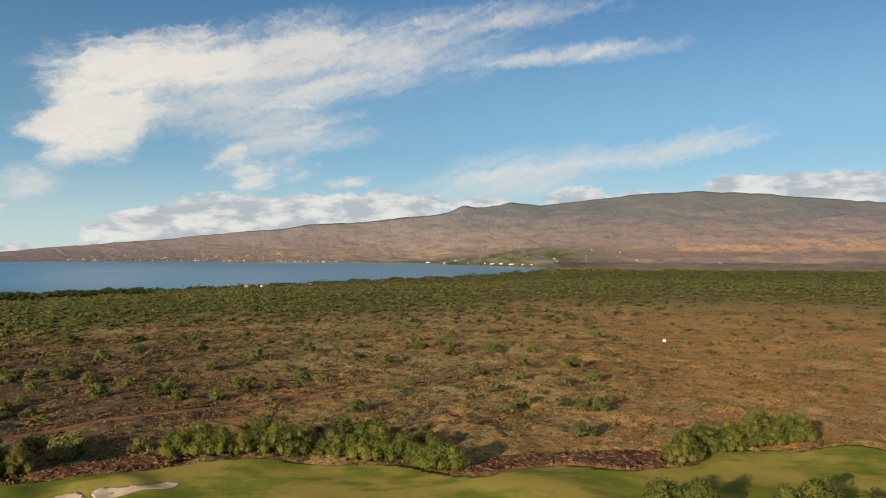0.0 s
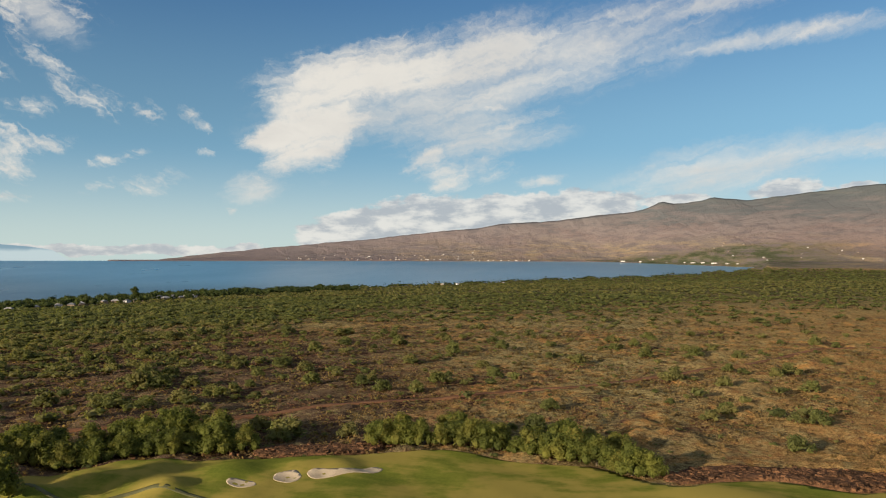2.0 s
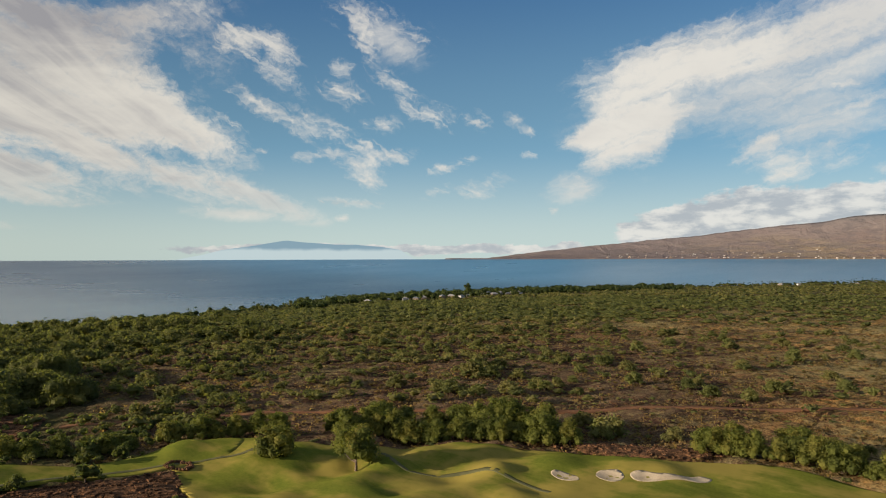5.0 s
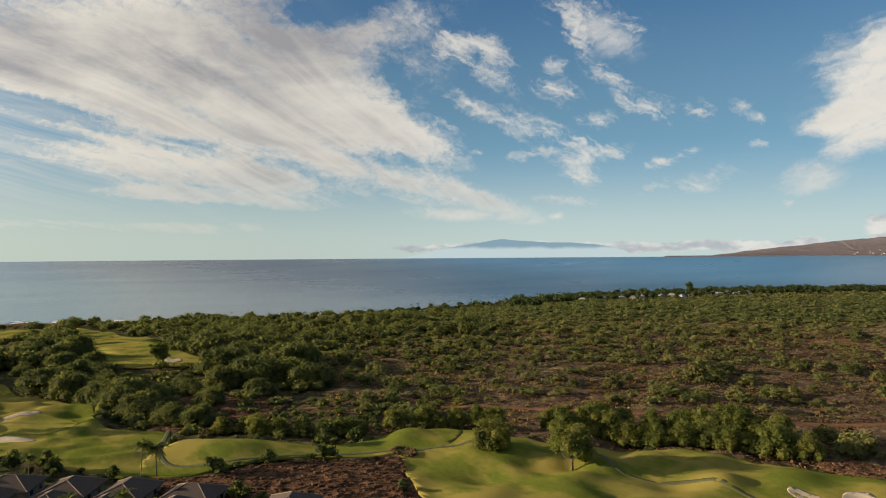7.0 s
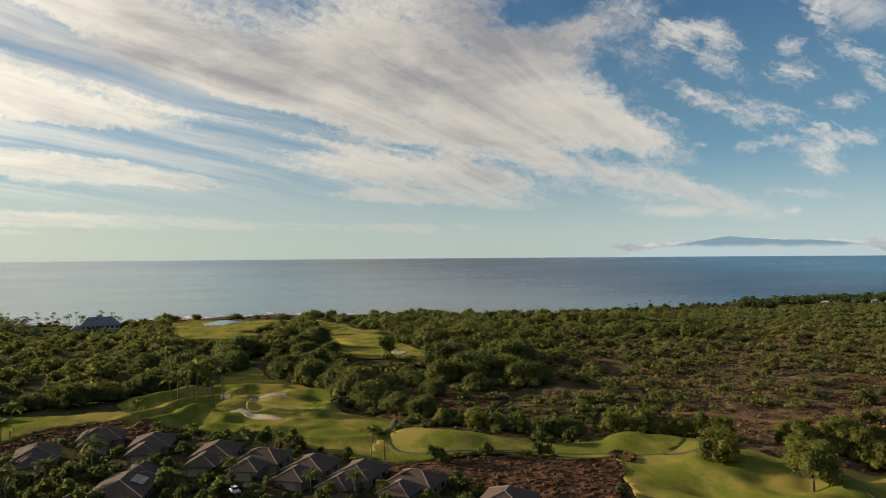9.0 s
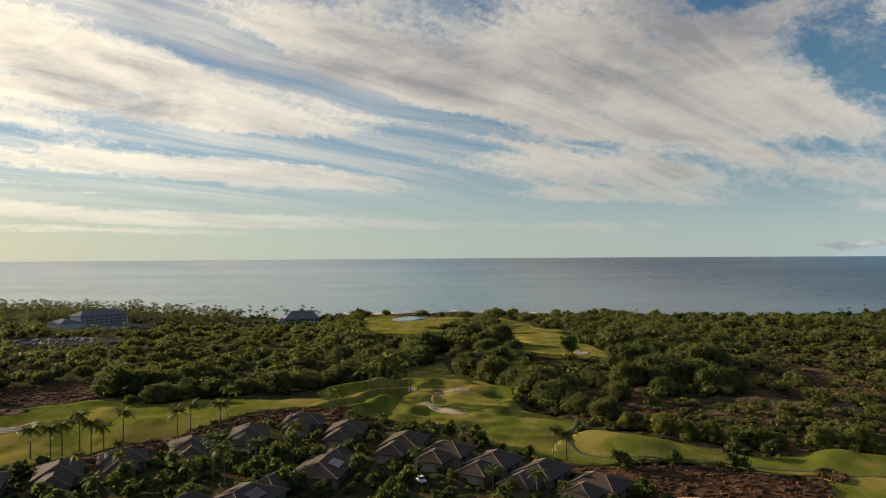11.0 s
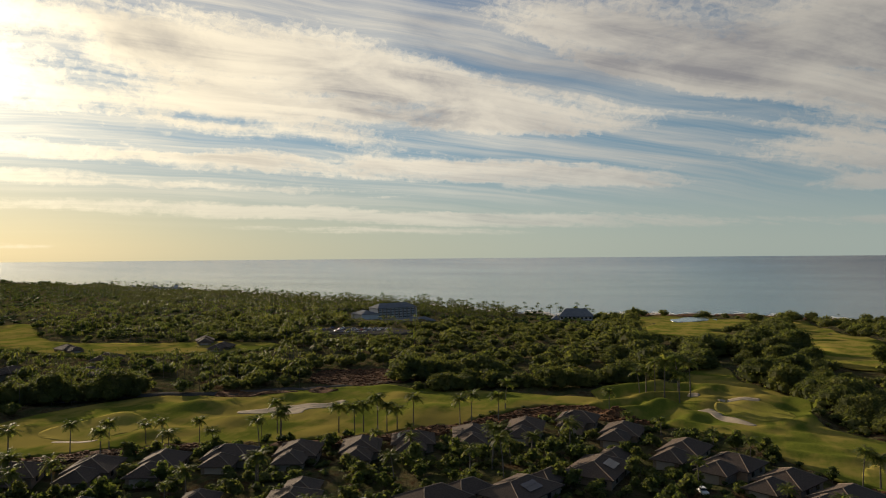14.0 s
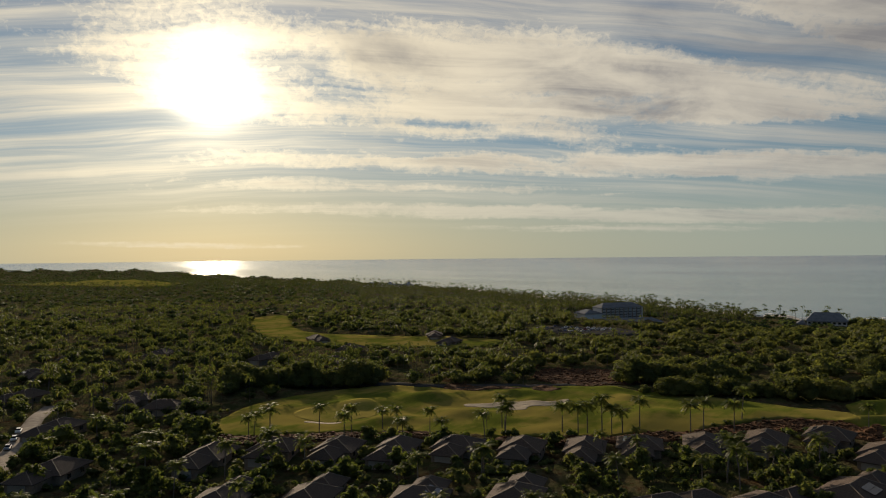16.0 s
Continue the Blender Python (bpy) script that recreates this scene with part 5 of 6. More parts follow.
# woods between the course and the shore
WOOD_FAR = clumps(rng, 9.5, 10.5, 210, 0.8, 5, 8, 5, 2, 0.5, 0.74)
WOODS = Kinds([tree("kiawe_tree", rng, 9.2, 10.0, 0.38, 3600, WOODLAND, 20, 0.02, 6) for _ in range(5)], "broad dull-green kiawe tree in dense woods", "tree", "trees of the woods")


def room(spots, sizes, tall=11.5):
    """Trees keep low where a fairway opens behind them."""
    x, y = spots.T
    r = np.hypot(x, y)
    most = np.full(len(x), 99.0)
    for d in range(120, 5, -15):
        px, py = x * (1 + d / r), y * (1 + d / r)
        for outline in BARE:
            xs, ys = zip(*outline)
            close = (px > min(xs)) & (px < max(xs)) & (py > min(ys)) & (py < max(ys))
            if close.any():
                hit = close.copy()
                hit[close] = inside(outline, px[close], py[close])
                most[hit] = 1.6 + 0.07 * d
    return np.minimum(sizes, most / tall)



spots = sow(24, 67, 97, 330, 520, lambda x, y, t, r: patchy(x, y, 150, 3) > 0.22)
for (x, y), s in zip(spots[:150], room(spots, 0.75 + 0.85 * rng.random(len(spots)), 10.0)):
    WOODS.put(x, y, s)
for models, low, high, thick in ((WOOD_FAR, 400, 1030, 46),):
    spots = sow(thick, 52, 98, low, high, lambda x, y, t, r: rng.random(len(x)) < np.clip(smooth((t - 50 - 8 * value_noise(x, y, 70, 9)) / 22) * smooth((r - 400) / 120) * (patchy(x, y, 150, 3) * 1.5 + 0.3), 0, 1))
    spread("woods", models, spots, room(spots, 0.5 + 0.95 * rng.random(len(spots)) ** 1.6), WOODLAND, "dense dark green kiawe woods", "trees")
spots = sow(115, 56, 84, 255, 450, lambda x, y, t, r: rng.random(len(x)) < patchy(x, y, 80, 5))
spread("woods", MIDDLE, spots, 0.6 + 0.8 * rng.random(len(spots)), WOODLAND, "olive-green thorn scrub on lava", "scrub")
spots = sow(72, 97, 128, 330, 760, lambda x, y, t, r: rng.random(len(x)) < np.clip(patchy(x, y, 110, 7) * 1.6, 0.1, 1))
spread("woods", WOOD_FAR, spots, room(spots, 0.4 + 0.55 * rng.random(len(spots))), WOODLAND, "dense dark green trees inland of the hotel", "trees")
spots = sow(40, 97, 165, 740, 2200, lambda x, y, t, r: rng.random(len(x)) < np.clip(patchy(x, y, 210, 9) * 1.6, 0.2, 1))
spread("woods", FAR, spots, 0.55 + 0.55 * rng.random(len(spots)), SHORE_TREE, "dense green trees along the far shore", "trees")
spots = sow(18, 128, 166, 2180, 3900)
spread("woods", FAR, spots, 0.8 + 0.5 * rng.random(len(spots)), SHORE_TREE, "dense green trees along the far shore", "trees")
spots = sow(66, 110, 166, 240, 760, lambda x, y, t, r: (t > 124) & (rng.random(len(x)) < np.clip(patchy(x, y, 70, 2) * 1.5, 0.1, 1)))
spread("woods", WOOD_FAR, spots, room(spots, 0.35 + 0.45 * rng.random(len(spots)), 8.0), GARDEN, "dense dark green trees among villas", "trees")

# large trees behind the fairways
LARGE = np.array([(-303, -122, 0.9), (-309, -112, 1.1), (-314, -103, 1.05), (-326, -92, 1.0), (-327, -80, 0.9), (-327, -66, 1.1), (-336, -54, 1.0), (-374, 25, 1.3), (-345, 34, 1.3), (-328, 42, 1.2), (-310, 48, 1.1), (-294, 52, 0.95),
                (-281, 60, 0.8), (-275, 68, 0.7), (-318, 62, 1.35), (-326, 78, 1.4), (-345, 60, 1.4), (-360, 48, 1.3), (-335, 95, 1.2), (-352, 82, 1.4), (-372, 66, 1.3), (-312, 105, 1.0), (-390, 40, 1.2), (-300, 80, 0.8)])
for (x, y), s in zip(LARGE[:, :2], room(LARGE[:, :2], LARGE[:, 2], 10.0)):
    WOODS.put(x, y, s)

hedge([(-251, -237), (-240, -256), (-222, -271), (-206, -280)], 7.0, 1.25, 9, WOODS)
hedge([(-342, -106), (-336, -122), (-328, -140)], 8.0, 1.2, 9, WOODS)
hedge([(-300, 52), (-318, 48), (-345, 44), (-360, 32)], 8.0, 1.05, 8, WOODS)
hedge([(-362, -24), (-350, -44), (-338, -58)], 9.0, 0.9, 8, WOODS)
hedge([(-268, 66), (-282, 58), (-300, 62)], 7.0, 0.8, 5, WOODS)

# ---- villas and palms ----
def shingles():
    m, n = material("roof_shingles")
    at = n.add("ShaderNodeNewGeometry").outputs["Position"]
    z = n.add("ShaderNodeSeparateXYZ", {"Vector": at}).outputs["Z"]
    course = n.math("FRACT", n.math("MULTIPLY", z, 5.5))
    grain = n.noise(n.vec("MULTIPLY", at, (3, 3, 6)), 1.0, 5.0, 0.7).outputs["Fac"]
    own = n.add("ShaderNodeObjectInfo").outputs["Random"]
    c = n.mix(n.ramp(grain, 0.3, 0.7), (0.055, 0.039, 0.031), (0.12, 0.088, 0.068))
    c = n.mix(n.math("MULTIPLY", n.ramp(course, 0.85, 1.0), 0.6), c, (0.03, 0.023, 0.02))
    c = n.mix(n.math("MULTIPLY", own, 0.4), c, (0.085, 0.07, 0.06))
    finish(n, c, 0.9, n.math("ADD", course, grain), 0.06, 0.08)
    return m


ROOF = shingles()
STUCCO = worn("stucco", (0.19, 0.14, 0.10), (0.28, 0.215, 0.155), 1.5, 0.9, 10, 0.01, by_object=0.3)
TRIM = worn("painted_trim", (0.16, 0.125, 0.095), (0.22, 0.175, 0.135), 1.0, 0.7)
WHITE = worn("white_paint", (0.62, 0.60, 0.56), (0.78, 0.76, 0.72), 3.0, 0.7, by_object=0.2)
PALE = worn("pale_concrete", (0.42, 0.415, 0.41), (0.54, 0.53, 0.52), 5.0, 0.85)
BLUE_ROOF = worn("slate_roof", (0.10, 0.108, 0.12), (0.155, 0.165, 0.18), 4.0, 0.6)
GREY_ROOF = worn("grey_roof", (0.16, 0.16, 0.165), (0.30, 0.29, 0.28), 6.0, 0.7, by_object=0.5)


def plain(name, colour, rough, metal=0.0, spec=0.5):
    m, n = material(name)
    v = n.noise(n.add("ShaderNodeNewGeometry").outputs["Position"], 2.0, 3.0).outputs["Fac"]
    finish(n, n.mix(n.math("MULTIPLY", v, 0.3), colour, tuple(c * 0.7 for c in colour)), rough, spec=spec, Metallic=metal)
    return m


GLASS = plain("dark_window_glass", (0.02, 0.025, 0.03), 0.08)
PANEL = plain("solar_panel", (0.012, 0.016, 0.035), 0.12)
GARAGE = plain("garage_door", (0.30, 0.26, 0.21), 0.6)
RUBBER = plain("tyre_rubber", (0.02, 0.02, 0.02), 0.8)
PAINTS = [plain("car_paint", c, 0.45) for c in ((0.75, 0.75, 0.74), (0.03, 0.03, 0.035), (0.30, 0.31, 0.33), (0.25, 0.03, 0.03), (0.05, 0.08, 0.18))]


def box(lo, hi, bevel=0.0):
    bm = bmesh.new()
    bmesh.ops.create_cube(bm, size=1)
    for v in bm.verts:
        v.co = [l + (c + 0.5) * (h - l) for c, l, h in zip(v.co, lo, hi)]
    if bevel:
        bmesh.ops.bevel(bm, geom=bm.edges[:], offset=bevel, segments=1, affect="EDGES")
    return bm


def made(name, bm, mat):
    me = bpy.data.meshes.new(name)
    bmesh.ops.recalc_face_normals(bm, faces=bm.faces)
    bm.to_mesh(me)
    bm.free()
    me.materials.append(mat)
    return me


def hip(x0, x1, y0, y1, eave, rise, over=0.8, thick=0.22, gable=0.18):
    """A hipped roof with thick eaves and a short ridge, its hips broken near the top."""
    bm = bmesh.new()
    x0, x1, y0, y1 = x0 - over, x1 + over, y0 - over, y1 + over
    inset = min(x1 - x0, y1 - y0) / 2
    long_x = x1 - x0 >= y1 - y0
    rings = [(0.0, eave - thick), (0.0, eave)]
    corner = [(x0, y0), (x1, y0), (x1, y1), (x0, y1)]
    low = [bm.verts.new((x, y, eave - thick)) for x, y in corner]
    up = [bm.verts.new((x, y, eave)) for x, y in corner]
    bm.faces.new(low[::-1])
    for i in range(4):
        bm.faces.new((low[i], low[(i + 1) % 4], up[(i + 1) % 4], up[i]))
    cut = inset * (1 - gable)
    if long_x:
        a = [(x0 + cut, (y0 + y1) / 2), (x1 - cut, (y0 + y1) / 2)]
        ends = [(up[3], up[0]), (up[1], up[2])]
        sides = [(up[0], up[1]), (up[2], up[3])]
    else:
        a = [((x0 + x1) / 2, y0 + cut), ((x0 + x1) / 2, y1 - cut)]
        ends = [(up[0], up[1]), (up[2], up[3])]
        sides = [(up[1], up[2]), (up[3], up[0])]
    r = [bm.verts.new((*p, eave + rise)) for p in a]
    for (p, q), t in zip(ends, r):
        bm.faces.new((p, q, t))
    (p, q), (s, t) = sides
    bm.faces.new((p, q, r[1], r[0]))
    bm.faces.new((s, t, r[0], r[1]))
    return bm, a


def ridge_cap(a, z):
    (x0, y0), (x1, y1) = a
    return box((min(x0, x1) - 0.12, min(y0, y1) - 0.12, z - 0.10), (max(x0, x1) + 0.12, max(y0, y1) + 0.12, z + 0.08))


def hip_caps(roof, x0, x1, y0, y1, eave, a, z, over=0.8):
    """The pale ridge tiles that run down the four hips."""
    for x in (x0 - over, x1 + over):
        for y in (y0 - over, y1 + over):
            tip = min(a, key=lambda p: abs(p[0] - x) + abs(p[1] - y))
            part("hip_cap", mesh_from("hip_cap", *tube([(x, y, eave + 0.02), (*tip, z + 0.02)], [0.13, 0.13], 5), TRIM), roof)


def villa(w, d, wing, solar, two=False):
    """A low villa: a hipped main house, a garage wing towards the lane, at the origin; the wing lies on +x."""
    ob = new("villa")
    h = 5.6 if two else 2.9
    wall = part("wall", made("wall", box((-w / 2, -d / 2, -0.8), (w / 2, d / 2, h)), STUCCO), ob)
    me, a = hip(-w / 2, w / 2, -d / 2, d / 2, h, 2.7)
    roof = part("roof", made("roof", me, ROOF), ob)
    part("ridge_cap", made("ridge_cap", ridge_cap(a, h + 2.7), TRIM), roof)
    hip_caps(roof, -w / 2, w / 2, -d / 2, d / 2, h, a, h + 2.7)
    x0, x1 = w / 2 + 0.004, w / 2 + wing
    part("wall", made("wall", box((x0, -4.4, -0.8), (x1, 3.4, 2.8)), STUCCO), ob)
    me, a = hip(x0 - 1.5, x1, -4.4, 3.4, 2.8, 2.4)
    roof2 = part("roof", made("roof", me, ROOF), ob)
    part("ridge_cap", made("ridge_cap", ridge_cap(a, 5.2), TRIM), roof2)
    hip_caps(roof2, x0 - 1.5, x1, -4.4, 3.4, 2.8, a, 5.2)
    part("garage_door", made("garage_door", box((x1, -3.4, 0), (x1 + 0.08, 1.6, 2.3)), GARAGE), ob, "beige garage door")
    for level in ((0.9, 3.7) if two else (0.9,)):
        for y in (-d / 4 - 1, d / 4 + 0.6):
            for side in (-1, 1):
                if side < 0 or abs(y) > 4.4 or level > 3:
                    x = side * w / 2
                    win = part("window", made("window", box((min(x, x + side * 0.07), y - 0.9, level), (max(x, x + side * 0.07), y + 0.9, level + 1.3)), GLASS), ob)
                    part("window_sill", made("window_sill", box((min(x, x + side * 0.14), y - 1.0, level - 0.1), (max(x, x + side * 0.14), y + 1.0, level - 0.004)), TRIM), win)
        for x in (-w / 4, w / 5):
            for side in (-1, 1):
                y = side * d / 2
                part("window", made("window", box((x - 0.8, min(y, y + side * 0.07), level), (x + 0.8, max(y, y + side * 0.07), level + 1.3)), GLASS), ob)
    if solar:
        # ten panels on the slope that looks along -y
        for i in range(5):
            for j in range(2):
                bm = bmesh.new()
                b = [bm.verts.new((-2.9 + i * 1.15 + u, -d / 2 + 1.2 + (j * 1.75 + v) * 0.9, h + 0.28 + (0.4 + (j * 1.75 + v) * 0.9 + 1.6) * 2.7 / (d / 2 + 0.8) + e)) for e in (0, 0.06) for u, v in ((0, 0), (1.05, 0), (1.05, 1.65), (0, 1.65))]
                for f in ((3, 2, 1, 0), (4, 5, 6, 7), (0, 1, 5, 4), (1, 2, 6, 5), (2, 3, 7, 6), (3, 0, 4, 7)):
                    bm.faces.new([b[k] for k in f])
                part("solar_panel", made("solar_panel", bm, PANEL), roof, "dark blue solar panel")
    return ob


VILLAS = [villa(13, 11.5, 8, False), villa(12, 12.5, 7, True), villa(14, 11, 8.5, False), villa(18, 13, 9, True)]
VILLA_TEXT = ["brown-roofed villa with garage wing among garden shrubs", "brown-roofed villa with solar panels among garden shrubs", "wide brown-roofed villa among garden shrubs", "long brown-roofed villa with solar panels"]
SPOTS = []
placed = set()


def put_villa(k, x, y, turn):
    m = pose(x, y, float(land(x, y)) - 0.5, 0, 0, turn)
    if k in placed:
        ob = copy_thing(VILLAS[k], m)
    else:
        ob = VILLAS[k]
        ob.matrix_basis = m
        placed.add(k)
    SPOTS.append((x, y))
    return tagged(ob, VILLA_TEXT[k], "house", "villas beside the course")


for i, (x, y, turn) in enumerate([(-163, 62, -35), (-185, 45, -38), (-197, 32, -35), (-206, 20, -30), (-215, 7, -25), (-226, -6, -15), (-246, -26, -5), (-259, -43, 0), (-242, -58, 8), (-226, -72, 20),
                                  (-214, -88, 22), (-203, -101, 22), (-191, -116, 20), (-178, -131, 20), (-168, -147, 22), (-157, -161, 25), (-145, -176, 28), (-130, -188, 30)]):
    put_villa(i % 3, x, y, turn)
for i, (x, y, turn) in enumerate([(-201, -28, 170), (-176, -44, 160), (-163, -62, 150), (-148, -92, 200), (-136, -112, 205), (-121, -135, 205), (-106, -150, 210), (-166, -292, 40), (-160, -262, 130), (-120, -262, 30), (-332, -329, 20), (-359, -390, 70),
                                  (-277, -340, 10), (-165, -389, 80), (-213, -448, 50), (-140, -335, 20), (-110, -310, 60), (-250, -410, 30), (-95, -210, 30), (-290, -300, 70), (-420, -330, 40), (-400, -300, 15)]):
    put_villa(3 if i < 2 else i % 3, x, y, turn)
HOUSES = np.array(SPOTS)


def frond(rng, long, droop):
    """One feathered palm frond along +x, in triangles."""
    k = 10
    s = np.linspace(0, 1, k + 1)
    x, z = long * (s - 0.12 * droop * s ** 3), long * (0.42 * s - (0.34 + 0.5 * droop) * s ** 2)
    tri = []
    for i in range(k):
        a, b = np.array((x[i], 0, z[i])), np.array((x[i + 1], 0, z[i + 1]))
        tri += [a + (0, 0.05, 0), b, a + (0, -0.05, 0)]
        reach = long * 0.27 * math.sin(math.pi * min(0.98, 0.18 + 0.8 * s[i])) + 0.08
        for side in (-1, 1):
            tip = a + (long * 0.13, side * reach, -reach * (0.45 + 0.35 * rng.random()))
            tri += [a, b, tip]
    return np.array(tri)


def palm_tree(rng, high, fronds):
    ob = new("coconut_palm")
    lean = rng.normal(size=2) * 0.05 * high
    s = np.linspace(0, 1, 8)
    pts = np.stack([lean[0] * s ** 2, lean[1] * s ** 2, -0.4 + (high + 0.4) * s], 1)
    part("trunk", mesh_from("trunk", *tube(pts, 0.24 - 0.11 * s, 7), PALM_BARK), ob)
    for i in range(fronds):
        f = part("frond", fronds_made[i % len(fronds_made)], ob)
        f.matrix_basis = Matrix.LocRotScale(pts[-1], Euler((0, -0.75 + 1.3 * ((i * 7) % fronds) / fronds, i * 2.4 + 0.3 * rng.random())), Vector((1, 1, 1)) * (0.85 + 0.3 * rng.random()))
    return ob


fronds_made = []
for i in range(4):
    t = frond(rng, 4.2, 0.5 + 0.3 * i / 3)
    fronds_made.append(mesh_from("frond", t, np.arange(len(t)).reshape(-1, 3), PALM))
PALMS = Kinds([palm_tree(rng, h, 20) for h in (8.5, 10, 11.2)], "coconut palm with feathery green fronds", "palm", "palms beside the course")
for x, y, s in [(-209, -134, 0.85), (-215, -139, 0.95), (-222, -119, 1.0), (-222, -113, 1.0), (-227, -112, 1.05), (-230, -108, 1.1), (-229, -104, 1.0), (-236, -97, 0.95), (-231, -101, 1.0), (-243, -82, 0.9), (-247, -79, 1.0),
                (-254, -71, 0.9), (-271, -73, 0.9), (-197, -57, 1.15), (-275, -34, 0.8), (-156, -201, 0.75), (-162, -200, 1.0), (-171, -185, 0.9), (-182, -184, 0.75), (-190, -173, 0.8), (-191, -167, 0.7), (-193, -154, 0.8),
                (-211, -135, 0.9), (-204, -138, 0.6), (-213, 38, 0.8), (-213, 42, 1.0), (-315, -20, 1.3), (-311, -16, 1.4), (-323, -11, 1.25), (-320, -24, 1.2), (-318, -6, 1.3), (-312, -26, 1.1), (-308, -10, 1.2), (-196, -2, 0.75), (-228, 12, 0.6), (-238, 2, 0.6), (-248, -14, 0.6),
                (-180, 28, 0.7), (-190, 18, 0.65), (-258, -26, 0.65), (-186, -60, 0.9), (-176, -78, 0.8), (-160, -110, 0.9), (-150, -124, 0.8), (-205, -85, 0.7), (-130, -160, 0.9), (-122, -170, 0.8), (-150, -196, 0.8), (-110, -190, 1.0)]:
    PALMS.put(x, y, s)


def open_ground(x, y, t, r, gap=9.5):
    near = np.ones(len(x), bool)
    for hx, hy in HOUSES:
        near &= np.hypot(x - hx, y - hy) > gap
    return near


# gardens: small trees and shrubs between the villas, each on its own
SHRUBS = Kinds([tree("garden_tree", rng, 3.2, 5.0, 0.4, 280, GARDEN, 8, 0.03) for _ in range(4)], "dense dark green garden tree beside villas", "tree", "garden trees")
spots = sow(140, 62, 162, 128, 262, lambda x, y, t, r: open_ground(x, y, t, r) & ((t > 100) | (r < 245)))
for x, y in spots[:300]:
    SHRUBS.put(x, y, 0.55 + 0.85 * rng.random())
LOW = clumps(rng, 2.2, 2.1, 15, 0.5, 1, 6)
spots = sow(520, 60, 163, 112, 300, lambda x, y, t, r: open_ground(x, y, t, r, 8.5) & (rng.random(len(x)) < patchy(x, y, 40, 5) + 0.2))
spread("garden_shrubs", LOW, spots, 0.6 + 0.8 * rng.random(len(spots)), GARDEN, "low green garden shrubs between villas", "shrubs")
for x, y in sow(26, 98, 162, 125, 300, lambda x, y, t, r: open_ground(x, y, t, r))[:46]:
    PALMS.put(x, y, 0.5 + 0.45 * rng.random())


def palm_model(rng, high, fronds):
    """A far palm in a few quads."""
    q = []
    for a in (0, math.pi / 2):
        d = np.array((math.cos(a), math.sin(a), 0)) * 0.15
        q += [-d, d, d * 0.6 + (0, 0, high), -d * 0.6 + (0, 0, high)]
    for i in range(fronds):
        a, up = i * 2.4 + rng.random(), 0.5 - 0.9 * rng.random()
        d, s = np.array((math.cos(a), math.sin(a), 0)), np.array((-math.sin(a), math.cos(a), 0))
        long = 3.3 + 0.8 * rng.random()
        c, m, e = np.array((0, 0, high)), np.array((0, 0, high + long * (0.25 + 0.35 * up))) + d * long * 0.5, np.array((0, 0, high - long * (0.35 - 0.6 * up))) + d * long
        q += [c, m - s * 0.55 + (0, 0, -0.3), m, c + s * 0.02]
        q += [c, m, m + s * 0.55 + (0, 0, -0.3), c + s * 0.02]
        q += [m - s * 0.5 + (0, 0, -0.3), e, e + s * 0.03, m + s * 0.5 + (0, 0, -0.3)]
    return np.array(q)


FAR_PALMS = [palm_model(rng, h, 8) for h in (8, 9.5, 11, 12.5)]
spots = sow(75, 112, 164, 290, 900, lambda x, y, t, r: open_ground(x, y, t, r))
spread("palm_grove", FAR_PALMS, spots, room(spots, 0.65 + 0.4 * rng.random(len(spots)), 9.0), PALM, "grove of coconut palms among houses", "palms", bark=2)
spots = np.concatenate([sow(95, 104, 134, 760, 1600), sow(32, 130, 166, 850, 2100)])
spread("palm_grove", FAR_PALMS, spots, 0.75 + 0.35 * rng.random(len(spots)), SHORE_PALM, "dense coconut palm grove behind the beach", "palms", bark=2)


def shore_band(deep, chance):
    def keep(x, y, t, r):
        coast = coast_reach(t)
        return (coast - r < deep) & (rng.random(len(x)) < chance)
    return keep


spots = sow(70, 62, 136, 950, 2600, shore_band(75, 0.7), clear=False)
bearing = np.degrees(np.arctan2(-spots[:, 0], spots[:, 1]))
spots = spots[((bearing < 80) & (rng.random(len(spots)) < 0.4)) | (bearing > 97.5) | (rng.random(len(spots)) < 0.07)]
spread("palm_grove", FAR_PALMS, spots, np.where(np.degrees(np.arctan2(-spots[:, 0], spots[:, 1])) < 97.5, 0.6, 0.95) * (1 + 0.4 * rng.random(len(spots))), SHORE_TREE, "line of tall coconut palms along the beach", "palms", bark=2)
spots = sow(34, -6, 60, 1100, 3300, shore_band(150, 0.6))
spread("palm_grove", FAR_PALMS, spots, 0.6 + 0.4 * rng.random(len(spots)), SHORE_TREE, "coconut palms along the far village shore", "palms", bark=2)

# ---- hotel, village and far shore ----
def at(turn, reach, lift=0.0):
    x, y = -math.sin(radians(turn)) * reach, math.cos(radians(turn)) * reach
    return x, y, float(land(x, y)) + lift


